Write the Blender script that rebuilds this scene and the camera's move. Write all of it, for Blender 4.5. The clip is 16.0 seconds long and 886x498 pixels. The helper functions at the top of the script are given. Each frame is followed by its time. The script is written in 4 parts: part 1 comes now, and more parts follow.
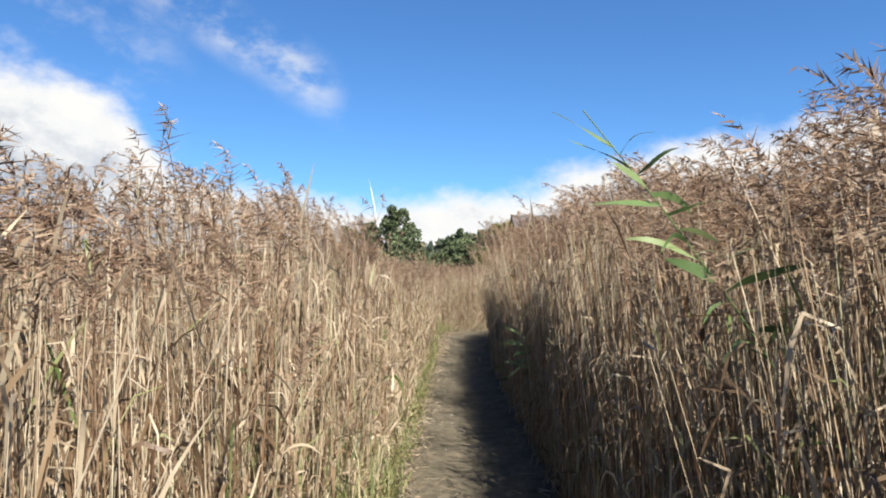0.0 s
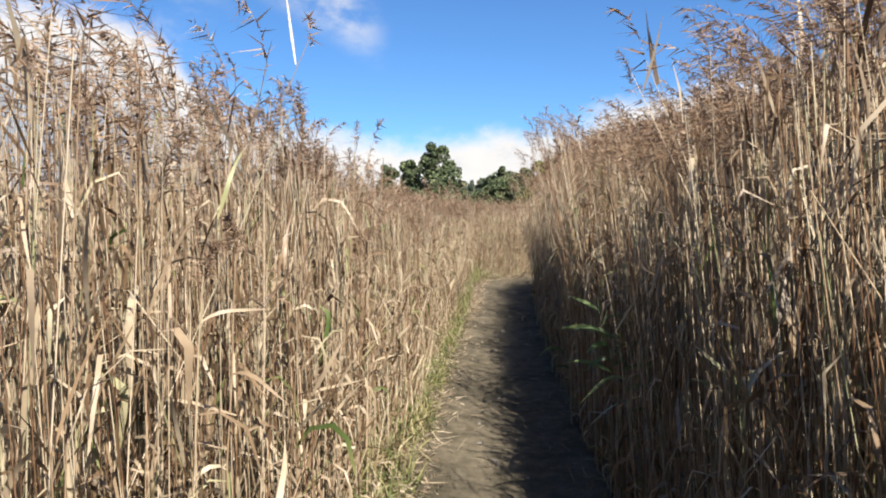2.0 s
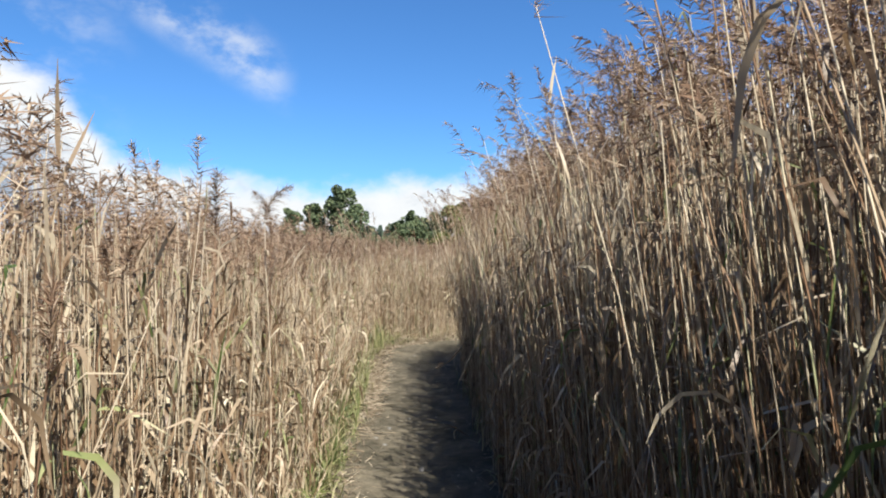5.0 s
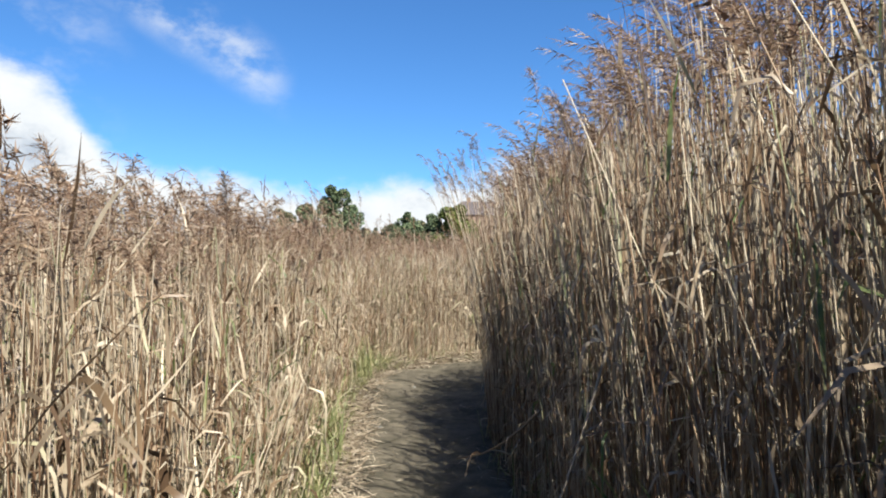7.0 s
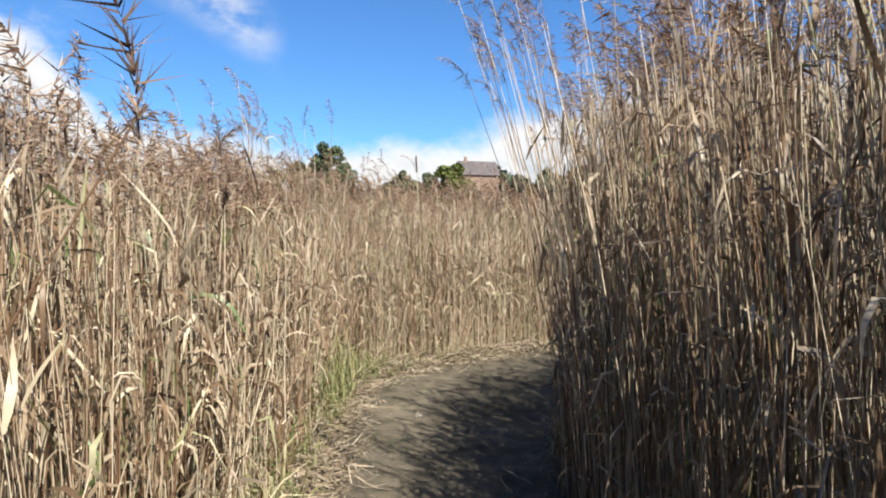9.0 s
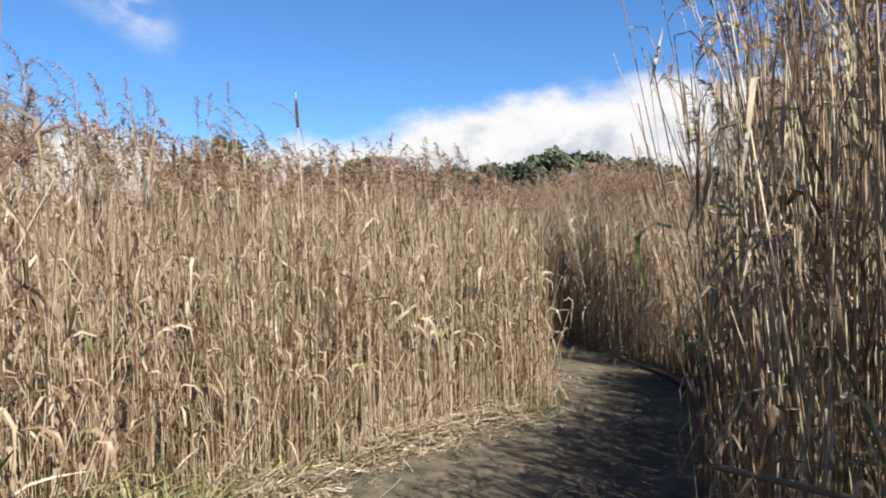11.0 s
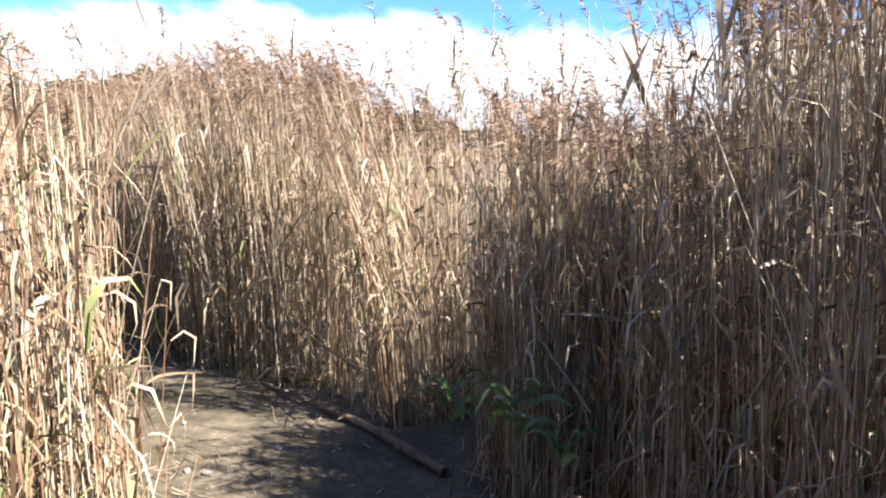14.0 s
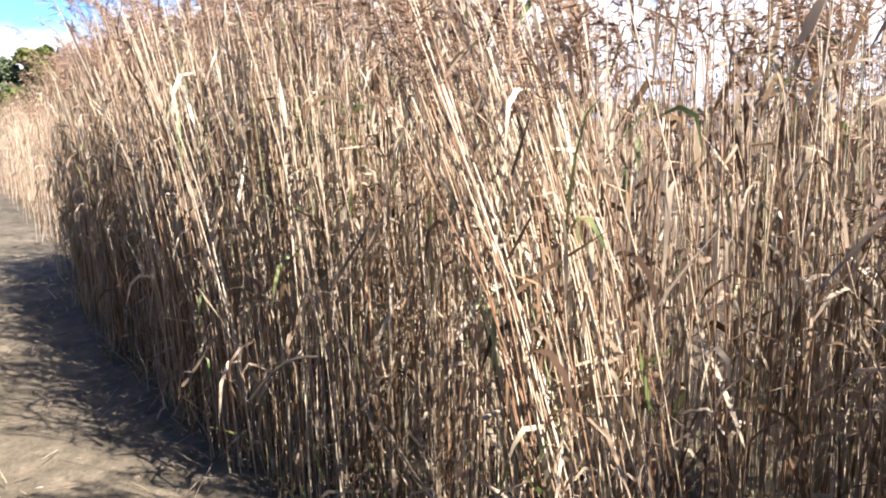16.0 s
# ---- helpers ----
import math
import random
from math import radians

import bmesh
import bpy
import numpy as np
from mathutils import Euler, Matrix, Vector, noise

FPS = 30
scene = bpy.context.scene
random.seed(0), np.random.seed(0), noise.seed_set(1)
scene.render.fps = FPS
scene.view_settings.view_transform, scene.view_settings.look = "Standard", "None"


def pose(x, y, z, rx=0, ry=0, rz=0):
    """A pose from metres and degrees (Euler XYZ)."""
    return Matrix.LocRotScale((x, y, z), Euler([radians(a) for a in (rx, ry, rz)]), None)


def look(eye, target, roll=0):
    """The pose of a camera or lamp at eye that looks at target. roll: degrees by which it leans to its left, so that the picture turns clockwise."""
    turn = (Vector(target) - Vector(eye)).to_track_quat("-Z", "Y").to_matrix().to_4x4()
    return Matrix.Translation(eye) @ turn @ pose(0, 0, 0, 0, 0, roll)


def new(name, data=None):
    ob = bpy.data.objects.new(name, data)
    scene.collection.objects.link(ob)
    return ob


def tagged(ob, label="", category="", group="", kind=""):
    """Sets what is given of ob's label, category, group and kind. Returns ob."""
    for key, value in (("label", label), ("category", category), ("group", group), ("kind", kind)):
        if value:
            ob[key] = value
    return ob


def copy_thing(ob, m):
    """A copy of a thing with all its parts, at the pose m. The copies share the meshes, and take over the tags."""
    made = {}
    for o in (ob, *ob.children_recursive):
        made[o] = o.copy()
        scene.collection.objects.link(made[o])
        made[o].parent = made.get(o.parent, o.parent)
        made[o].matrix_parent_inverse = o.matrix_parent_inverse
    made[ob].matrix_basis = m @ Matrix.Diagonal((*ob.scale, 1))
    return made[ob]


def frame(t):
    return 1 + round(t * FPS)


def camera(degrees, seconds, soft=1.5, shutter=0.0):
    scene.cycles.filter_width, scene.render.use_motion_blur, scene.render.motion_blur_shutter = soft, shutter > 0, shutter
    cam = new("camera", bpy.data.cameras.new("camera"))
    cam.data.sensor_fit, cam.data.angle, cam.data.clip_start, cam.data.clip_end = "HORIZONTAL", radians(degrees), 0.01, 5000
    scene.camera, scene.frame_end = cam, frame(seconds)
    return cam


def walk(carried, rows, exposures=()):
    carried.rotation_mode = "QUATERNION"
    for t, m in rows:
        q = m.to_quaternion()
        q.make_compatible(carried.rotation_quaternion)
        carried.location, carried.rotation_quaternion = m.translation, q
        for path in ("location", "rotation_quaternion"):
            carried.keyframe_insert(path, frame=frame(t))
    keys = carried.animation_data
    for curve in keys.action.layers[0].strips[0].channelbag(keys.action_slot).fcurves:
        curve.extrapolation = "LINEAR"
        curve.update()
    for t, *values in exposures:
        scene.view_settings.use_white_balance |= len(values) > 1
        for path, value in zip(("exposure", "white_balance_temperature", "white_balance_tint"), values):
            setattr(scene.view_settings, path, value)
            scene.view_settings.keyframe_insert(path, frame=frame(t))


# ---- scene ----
cam = camera(67.0, 16.0, soft=2.0)
PATH = [
    (0, (0.164, -0.451, 1.707), (0.132, 1.547, 1.792), 0.2),
    (0.5, (0.199, 0.273, 1.697), (0.060, 2.268, 1.71), 1.5),
    (1, (0.270, 1.042, 1.671), (0.264, 3.042, 1.618), -1.4),
    (1.5, (0.275, 1.813, 1.654), (0.153, 3.805, 1.526), 0.3),
    (2, (0.258, 2.617, 1.646), (0.102, 4.609, 1.552), 0.2),
    (2.5, (0.213, 3.351, 1.644), (0.109, 5.345, 1.533), -0.1),
    (3, (0.151, 4.066, 1.68), (0.226, 6.064, 1.617), -0.5),
    (3.5, (0.173, 4.808, 1.697), (0.217, 6.807, 1.671), -0.5),
    (6, (0.262, 8.622, 1.545), (0.414, 10.615, 1.608), 0.1),
    (6.5, (0.247, 9.405, 1.546), (0.372, 11.4, 1.604), 0.0),
    (7, (0.229, 10.195, 1.529), (0.356, 12.19, 1.585), 0.3),
    (7.5, (0.213, 10.996, 1.506), (0.318, 12.992, 1.459), 0.1),
    (8, (0.204, 11.799, 1.497), (0.298, 13.796, 1.457), -0.5),
    (10.3, (0.293, 15.486, 1.526), (0.529, 17.47, 1.437), 1.5),
    (10.5, (0.327, 15.805, 1.525), (0.572, 17.788, 1.44), 0.8),
    (11, (0.47, 16.582, 1.525), (0.879, 18.539, 1.457), -0.2),
    (11.5, (0.657, 17.26, 1.529), (1.228, 19.176, 1.482), -0.5),
    (12, (0.904, 17.839, 1.552), (1.755, 19.644, 1.42), 0.3),
    (12.5, (1.119, 18.404, 1.56), (2.088, 20.14, 1.35), -0.1),
    (13, (1.342, 18.949, 1.51), (2.507, 20.554, 1.245), -0.2),
    (13.5, (1.544, 19.422, 1.467), (2.824, 20.936, 1.2), 0.2),
    (14, (1.794, 19.886, 1.473), (3.195, 21.29, 1.218), 1.3),
    (14.5, (2.134, 20.269, 1.443), (3.47, 21.74, 1.218), 0.1),
    (15, (2.464, 20.718, 1.42), (3.719, 22.25, 1.14), -0.7),
    (15.5, (2.791, 21.132, 1.392), (3.91, 22.767, 1.12), -1.1),
    (16, (3.076, 21.567, 1.394), (4.171, 23.207, 1.058), 0.2),
]
walk(cam, [(t, look(eye, target, roll)) for t, eye, target, roll in PATH],
     exposures=[(0, 1.67, 6700, 9), (0.8, 1.56, 6850, 11), (2.0, 1.68, 6850, 11), (3.5, 1.69, 6680, 10), (6.0, 1.66, 6380, 7), (8.0, 1.72, 6450, 8), (10.5, 1.65, 6680, 11),
                (12.0, 1.80, 6620, 13), (13.0, 2.20, 6500, 14), (14.0, 2.69, 6600, 15), (15.0, 2.75, 6650, 17), (16.0, 2.64, 6600, 19)])

# ---------------------------------------------------------------- sun and sky
SUN_EL, SUN_AZ = 49.5, 155.5          # degrees; azimuth clockwise from the way ahead (+y)
world = bpy.data.worlds.new("sky")
scene.world = world
world.use_nodes = True


def sky_nodes():
    nt = world.node_tree
    nt.nodes.clear()
    n, l = nt.nodes, nt.links

    def math_node(op, a, b=None, c=None, clamp=False):
        m = n.new("ShaderNodeMath")
        m.operation, m.use_clamp = op, clamp
        for i, v in enumerate((a, b, c)):
            if v is None:
                continue
            if isinstance(v, (int, float)):
                m.inputs[i].default_value = v
            else:
                l.new(v, m.inputs[i])
        return m.outputs[0]

    def fade(v, lo, hi):
        m = n.new("ShaderNodeMapRange")
        m.interpolation_type = "SMOOTHSTEP"
        l.new(v, m.inputs[0])
        m.inputs[1].default_value, m.inputs[2].default_value = lo, hi
        return m.outputs[0]

    sky = n.new("ShaderNodeTexSky")
    sky.sky_type, sky.sun_disc = "NISHITA", False
    sky.sun_elevation, sky.sun_rotation = radians(SUN_EL), radians(SUN_AZ)
    sky.air_density, sky.dust_density, sky.ozone_density = 1.0, 0.05, 4.0
    co = n.new("ShaderNodeTexCoord").outputs["Generated"]
    sep = n.new("ShaderNodeSeparateXYZ")
    l.new(co, sep.inputs[0])
    az = math_node("MULTIPLY", math_node("ARCTAN2", sep.outputs[0], sep.outputs[1]), 180 / math.pi)
    el = math_node("MULTIPLY", math_node("ARCSINE", sep.outputs[2]), 180 / math.pi)
    flat = n.new("ShaderNodeCombineXYZ")
    l.new(az, flat.inputs[0])
    l.new(math_node("MULTIPLY", el, 1.5), flat.inputs[1])

    def fbm(scale, detail, rough=0.55, shift=0.0):
        add = n.new("ShaderNodeVectorMath")
        add.inputs[1].default_value = (shift, shift * 0.7, shift)
        l.new(flat.outputs[0], add.inputs[0])
        t = n.new("ShaderNodeTexNoise")
        t.inputs["Scale"].default_value, t.inputs["Detail"].default_value = scale, detail
        t.inputs["Roughness"].default_value = rough
        l.new(add.outputs[0], t.inputs["Vector"])
        return t.outputs[0]

    # height of the cloud bank round the horizon
    top = n.new("ShaderNodeValToRGB")
    bank = [(-180, 8), (-60, 14), (-33, 16.2), (-27, 13.2), (-22, 7.6), (-14, 6.3), (-5, 6.9), (5, 7.3), (9, 9.0),
            (14, 10.4), (21, 11.3), (30, 12.0), (43, 11.4), (58, 10.8), (75, 11), (120, 9)]
    ramp = top.color_ramp
    ramp.interpolation = "B_SPLINE"
    while len(ramp.elements) < len(bank):
        ramp.elements.new(0.5)
    for e, (a, h) in zip(ramp.elements, bank):
        e.position, e.color = (a + 180) / 360, (h / 20, h / 20, h / 20, 1)
    l.new(math_node("MULTIPLY_ADD", az, 1 / 360, 0.5), top.inputs[0])
    height = math_node("MULTIPLY", top.outputs[0], 20.0)
    lumps = math_node("MULTIPLY_ADD", fbm(0.16, 6.0, 0.6), 6.0, -3.0)
    depth = math_node("SUBTRACT", math_node("ADD", height, lumps), el)
    low = fade(depth, -0.9, 1.7)
    # thin streaks higher up, along one line
    across = math_node("ABSOLUTE", math_node("ADD", math_node("MULTIPLY", math_node("ADD", az, 16.0), 0.46),
                                             math_node("MULTIPLY", math_node("SUBTRACT", el, 18.2), 0.89)))
    streak = math_node("SUBTRACT", 1.0, fade(across, 0.2, 3.2))
    ends = math_node("MULTIPLY", fade(az, -40, -24), math_node("SUBTRACT", 1.0, fade(az, -12.5, -8.5)))
    wisp = math_node("MULTIPLY", math_node("MULTIPLY", streak, ends), fade(fbm(0.21, 5.0, 0.6, 31.0), 0.36, 0.72))
    left = math_node("MULTIPLY", math_node("SUBTRACT", 1.0, fade(az, -29, -20)), fade(az, -70, -50))
    left = math_node("MULTIPLY", math_node("MULTIPLY", left, fade(fbm(0.13, 5.0, 0.6, 77.0), 0.45, 0.8)),
                     math_node("SUBTRACT", 1.0, fade(el, 19, 26)))
    wisp = math_node("MULTIPLY", math_node("MAXIMUM", wisp, left), 0.6)
    mask = math_node("MAXIMUM", low, wisp, clamp=True)
    # cloud brightness: lit tops, grey-blue undersides
    shade = n.new("ShaderNodeValToRGB")
    cr = shade.color_ramp
    cr.elements[0].position, cr.elements[0].color = 0.0, (1.0, 1.0, 1.0, 1)
    cr.elements[1].position, cr.elements[1].color = 1.0, (0.50, 0.58, 0.70, 1)
    cr.elements.new(0.4).color = (0.93, 0.95, 0.98, 1)
    under = math_node("ADD", math_node("MULTIPLY", depth, 0.11), math_node("MULTIPLY_ADD", fbm(0.26, 6.0, 0.6, 12.0), 2.0, -0.95))
    l.new(math_node("MULTIPLY", under, 1.0, clamp=True), shade.inputs[0])
    bright = n.new("ShaderNodeVectorMath")
    bright.operation = "SCALE"
    l.new(shade.outputs[0], bright.inputs[0])
    bright.inputs["Scale"].default_value = CLOUD
    mix = n.new("ShaderNodeMix")
    mix.data_type = "RGBA"
    l.new(mask, mix.inputs[0])
    tint = n.new("ShaderNodeMix")
    tint.data_type, tint.blend_type = "RGBA", "MULTIPLY"
    tint.inputs[0].default_value = 1.0
    l.new(sky.outputs[0], tint.inputs[6])
    tint.inputs[7].default_value = SKY_TINT
    l.new(tint.outputs[2], mix.inputs[6])
    l.new(bright.outputs[0], mix.inputs[7])
    bg = n.new("ShaderNodeBackground")
    bg.inputs[1].default_value = 0.052
    l.new(mix.outputs[2], bg.inputs[0])
    out = n.new("ShaderNodeOutputWorld")
    l.new(bg.outputs[0], out.inputs[0])


CLOUD, SKY_TINT = 6.1, (0.44, 0.73, 1.02, 1)
sky_nodes()
sun = new("sun", bpy.data.lights.new("sun", "SUN"))
sun.data.energy, sun.data.angle, sun.data.color = 4.5, radians(0.53), (1.0, 0.94, 0.85)
sun_way = Vector((math.sin(radians(SUN_AZ)) * math.cos(radians(SUN_EL)),
                  math.cos(radians(SUN_AZ)) * math.cos(radians(SUN_EL)), math.sin(radians(SUN_EL))))
sun.matrix_world = look(sun_way * 50, (0, 0, 0))


# ---------------------------------------------------------------- materials
def plant_material(name, stops, rough=0.6, through_light=0.0, grain=60.0, spread=0.25, patch=3.0, gloss=0.35):
    """Plant fibre: colour varies from piece to piece, with streaks and blotches along it."""
    m = bpy.data.materials.new(name)
    m.use_nodes = True
    n, l = m.node_tree.nodes, m.node_tree.links
    n.clear()
    geo, ob = n.new("ShaderNodeNewGeometry"), n.new("ShaderNodeObjectInfo")
    add = n.new("ShaderNodeMath")
    add.operation = "ADD"
    l.new(geo.outputs["Random Per Island"], add.inputs[0])
    l.new(ob.outputs["Random"], add.inputs[1])
    fr = n.new("ShaderNodeMath")
    fr.operation = "FRACT"
    l.new(add.outputs[0], fr.inputs[0])
    tc = n.new("ShaderNodeTexCoord")
    big = n.new("ShaderNodeTexNoise")
    big.inputs["Scale"].default_value, big.inputs["Detail"].default_value = patch, 3.0
    l.new(tc.outputs["Object"], big.inputs["Vector"])
    sh = n.new("ShaderNodeMath")
    sh.operation = "MULTIPLY_ADD"
    sh.inputs[1].default_value, sh.inputs[2].default_value = spread, -spread / 2
    l.new(big.outputs[0], sh.inputs[0])
    sm = n.new("ShaderNodeMath")
    sm.operation, sm.use_clamp = "ADD", True
    l.new(fr.outputs[0], sm.inputs[0])
    l.new(sh.outputs[0], sm.inputs[1])
    ramp = n.new("ShaderNodeValToRGB")
    el = ramp.color_ramp.elements
    while len(el) < len(stops):
        el.new(0.5)
    for e, (p, c) in zip(el, stops):
        e.position, e.color = p, (*c, 1)
    l.new(sm.outputs[0], ramp.inputs[0])
    fine = n.new("ShaderNodeTexNoise")
    fine.inputs["Scale"].default_value, fine.inputs["Detail"].default_value = grain, 2.0
    l.new(tc.outputs["Object"], fine.inputs["Vector"])
    fm = n.new("ShaderNodeMapRange")
    fm.inputs[3].default_value, fm.inputs[4].default_value = 0.72, 1.22
    l.new(fine.outputs[0], fm.inputs[0])
    mul = n.new("ShaderNodeVectorMath")
    mul.operation = "SCALE"
    l.new(ramp.outputs[0], mul.inputs[0])
    l.new(fm.outputs[0], mul.inputs["Scale"])
    bs = n.new("ShaderNodeBsdfPrincipled")
    bs.inputs["Roughness"].default_value = rough
    bs.inputs["Specular IOR Level"].default_value = gloss
    l.new(mul.outputs[0], bs.inputs["Base Color"])
    out = n.new("ShaderNodeOutputMaterial")
    if through_light:
        tr = n.new("ShaderNodeBsdfTranslucent")
        l.new(mul.outputs[0], tr.inputs[0])
        mx = n.new("ShaderNodeMixShader")
        mx.inputs[0].default_value = through_light
        l.new(bs.outputs[0], mx.inputs[1])
        l.new(tr.outputs[0], mx.inputs[2])
        l.new(mx.outputs[0], out.inputs[0])
    else:
        l.new(bs.outputs[0], out.inputs[0])
    return m


def earth_material(name, a, b, c, scale=1.0, bump=0.4, rough=0.9, stop=(0.38, 0.5, 0.64)):
    """Soil: three colours in patches, with grit and fine relief."""
    m = bpy.data.materials.new(name)
    m.use_nodes = True
    n, l = m.node_tree.nodes, m.node_tree.links
    bs = n["Principled BSDF"]
    tc = n.new("ShaderNodeTexCoord").outputs["Object"]

    def tex(s, d, r=0.6):
        t = n.new("ShaderNodeTexNoise")
        t.inputs["Scale"].default_value, t.inputs["Detail"].default_value, t.inputs["Roughness"].default_value = s, d, r
        l.new(tc, t.inputs["Vector"])
        return t.outputs[0]

    patches, grit, dust = tex(1.3 * scale, 6), tex(55 * scale, 4, 0.75), tex(9 * scale, 5)
    mixn = n.new("ShaderNodeMix")
    mixn.inputs[0].default_value = 0.45
    l.new(patches, mixn.inputs[2])
    l.new(dust, mixn.inputs[3])
    ramp = n.new("ShaderNodeValToRGB")
    el = ramp.color_ramp.elements
    el.new(0.5)
    for e, p, col in zip(el, stop, (a, b, c)):
        e.position, e.color = p, (*col, 1)
    l.new(mixn.outputs[0], ramp.inputs[0])
    fm = n.new("ShaderNodeMapRange")
    fm.inputs[1].default_value, fm.inputs[2].default_value = 0.3, 0.7
    fm.inputs[3].default_value, fm.inputs[4].default_value = 0.65, 1.3
    l.new(grit, fm.inputs[0])
    mul = n.new("ShaderNodeVectorMath")
    mul.operation = "SCALE"
    l.new(ramp.outputs[0], mul.inputs[0])
    l.new(fm.outputs[0], mul.inputs["Scale"])
    l.new(mul.outputs[0], bs.inputs["Base Color"])
    bs.inputs["Roughness"].default_value = rough
    bs.inputs["Specular IOR Level"].default_value = 0.2
    bp = n.new("ShaderNodeBump")
    bp.inputs["Strength"].default_value, bp.inputs["Distance"].default_value = bump, 0.02
    sumn = n.new("ShaderNodeMath")
    l.new(grit, sumn.inputs[0])
    l.new(dust, sumn.inputs[1])
    l.new(sumn.outputs[0], bp.inputs["Height"])
    l.new(bp.outputs[0], bs.inputs["Normal"])
    return m


STEM = plant_material("dry_reed_stem", [(0.0, (0.083, 0.046, 0.026)), (0.25, (0.180, 0.108, 0.063)), (0.55, (0.312, 0.248, 0.168)),
                                        (0.92, (0.462, 0.396, 0.300)), (1.0, (0.194, 0.209, 0.107))], 0.5, 0.0, 40)
LEAF = plant_material("dry_reed_leaf", [(0.0, (0.089, 0.055, 0.032)), (0.28, (0.202, 0.137, 0.080)), (0.6, (0.350, 0.280, 0.195)),
                                        (0.9, (0.470, 0.405, 0.295)), (0.96, (0.206, 0.223, 0.091)), (1.0, (0.089, 0.137, 0.042))],
                      0.45, 0.32, 25)
PLUME = plant_material("reed_plume", [(0.0, (0.092, 0.053, 0.033)), (0.35, (0.186, 0.116, 0.074)), (0.7, (0.285, 0.202, 0.138)),
                                      (1.0, (0.385, 0.308, 0.228))], 0.9, 0.28, 30, 0.9, 0.5)
GREEN = plant_material("green_reed_leaf", [(0.0, (0.065, 0.112, 0.043)), (0.6, (0.112, 0.176, 0.065)), (1.0, (0.194, 0.245, 0.108))],
                       0.4, 0.3, 25)
GRASS = plant_material("grass_blade", [(0.0, (0.088, 0.114, 0.040)), (0.5, (0.178, 0.192, 0.076)), (0.78, (0.274, 0.256, 0.124)),
                                       (1.0, (0.398, 0.339, 0.215))], 0.5, 0.35, 25)
STRAW = plant_material("straw", [(0.0, (0.088, 0.063, 0.040)), (0.4, (0.178, 0.138, 0.093)), (0.8, (0.284, 0.234, 0.167)),
                                 (1.0, (0.387, 0.335, 0.252))], 0.6, 0.1, 30)
FOLIAGE = plant_material("tree_foliage", [(0.0, (0.054, 0.076, 0.046)), (0.6, (0.095, 0.125, 0.068)), (1.0, (0.149, 0.175, 0.090))],
                         0.6, 0.2, 1.2, gloss=0.05)
WILLOW = plant_material("willow_foliage", [(0.0, (0.060, 0.085, 0.025)), (0.6, (0.111, 0.136, 0.043)), (1.0, (0.187, 0.187, 0.068))],
                        0.6, 0.25, 1.2, gloss=0.05)
WOODS = plant_material("woods_foliage", [(0.0, (0.039, 0.056, 0.041)), (0.5, (0.069, 0.087, 0.059)), (0.85, (0.107, 0.117, 0.069)),
                                         (1.0, (0.167, 0.137, 0.078))], 0.7, 0.15, 0.4, gloss=0.05)
BARK = earth_material("bark", (0.08, 0.058, 0.042), (0.15, 0.11, 0.08), (0.23, 0.18, 0.135), 3.0, 0.8)
GROUND = earth_material("marsh_soil", (0.025, 0.019, 0.013), (0.061, 0.047, 0.030), (0.115, 0.090, 0.054), 0.8, 0.7)
DIRT = earth_material("packed_grey_dirt", (0.039, 0.035, 0.023), (0.075, 0.065, 0.046), (0.125, 0.107, 0.076), 1.0, 0.5)
STONE = earth_material("pebble", (0.088, 0.083, 0.077), (0.149, 0.143, 0.132), (0.220, 0.209, 0.187), 4.0, 0.3, 0.8)
ROOF = earth_material("roof_tile", (0.05, 0.045, 0.045), (0.08, 0.07, 0.07), (0.12, 0.10, 0.10), 1.0, 0.5)
WALL = earth_material("brick_wall", (0.15, 0.10, 0.078), (0.20, 0.14, 0.105), (0.26, 0.19, 0.145), 0.6, 0.3)
GLASS = bpy.data.materials.new("window_glass")
GLASS.use_nodes = True
GLASS.node_tree.nodes["Principled BSDF"].inputs["Base Color"].default_value = (0.03, 0.035, 0.04, 1)
GLASS.node_tree.nodes["Principled BSDF"].inputs["Roughness"].default_value = 0.08


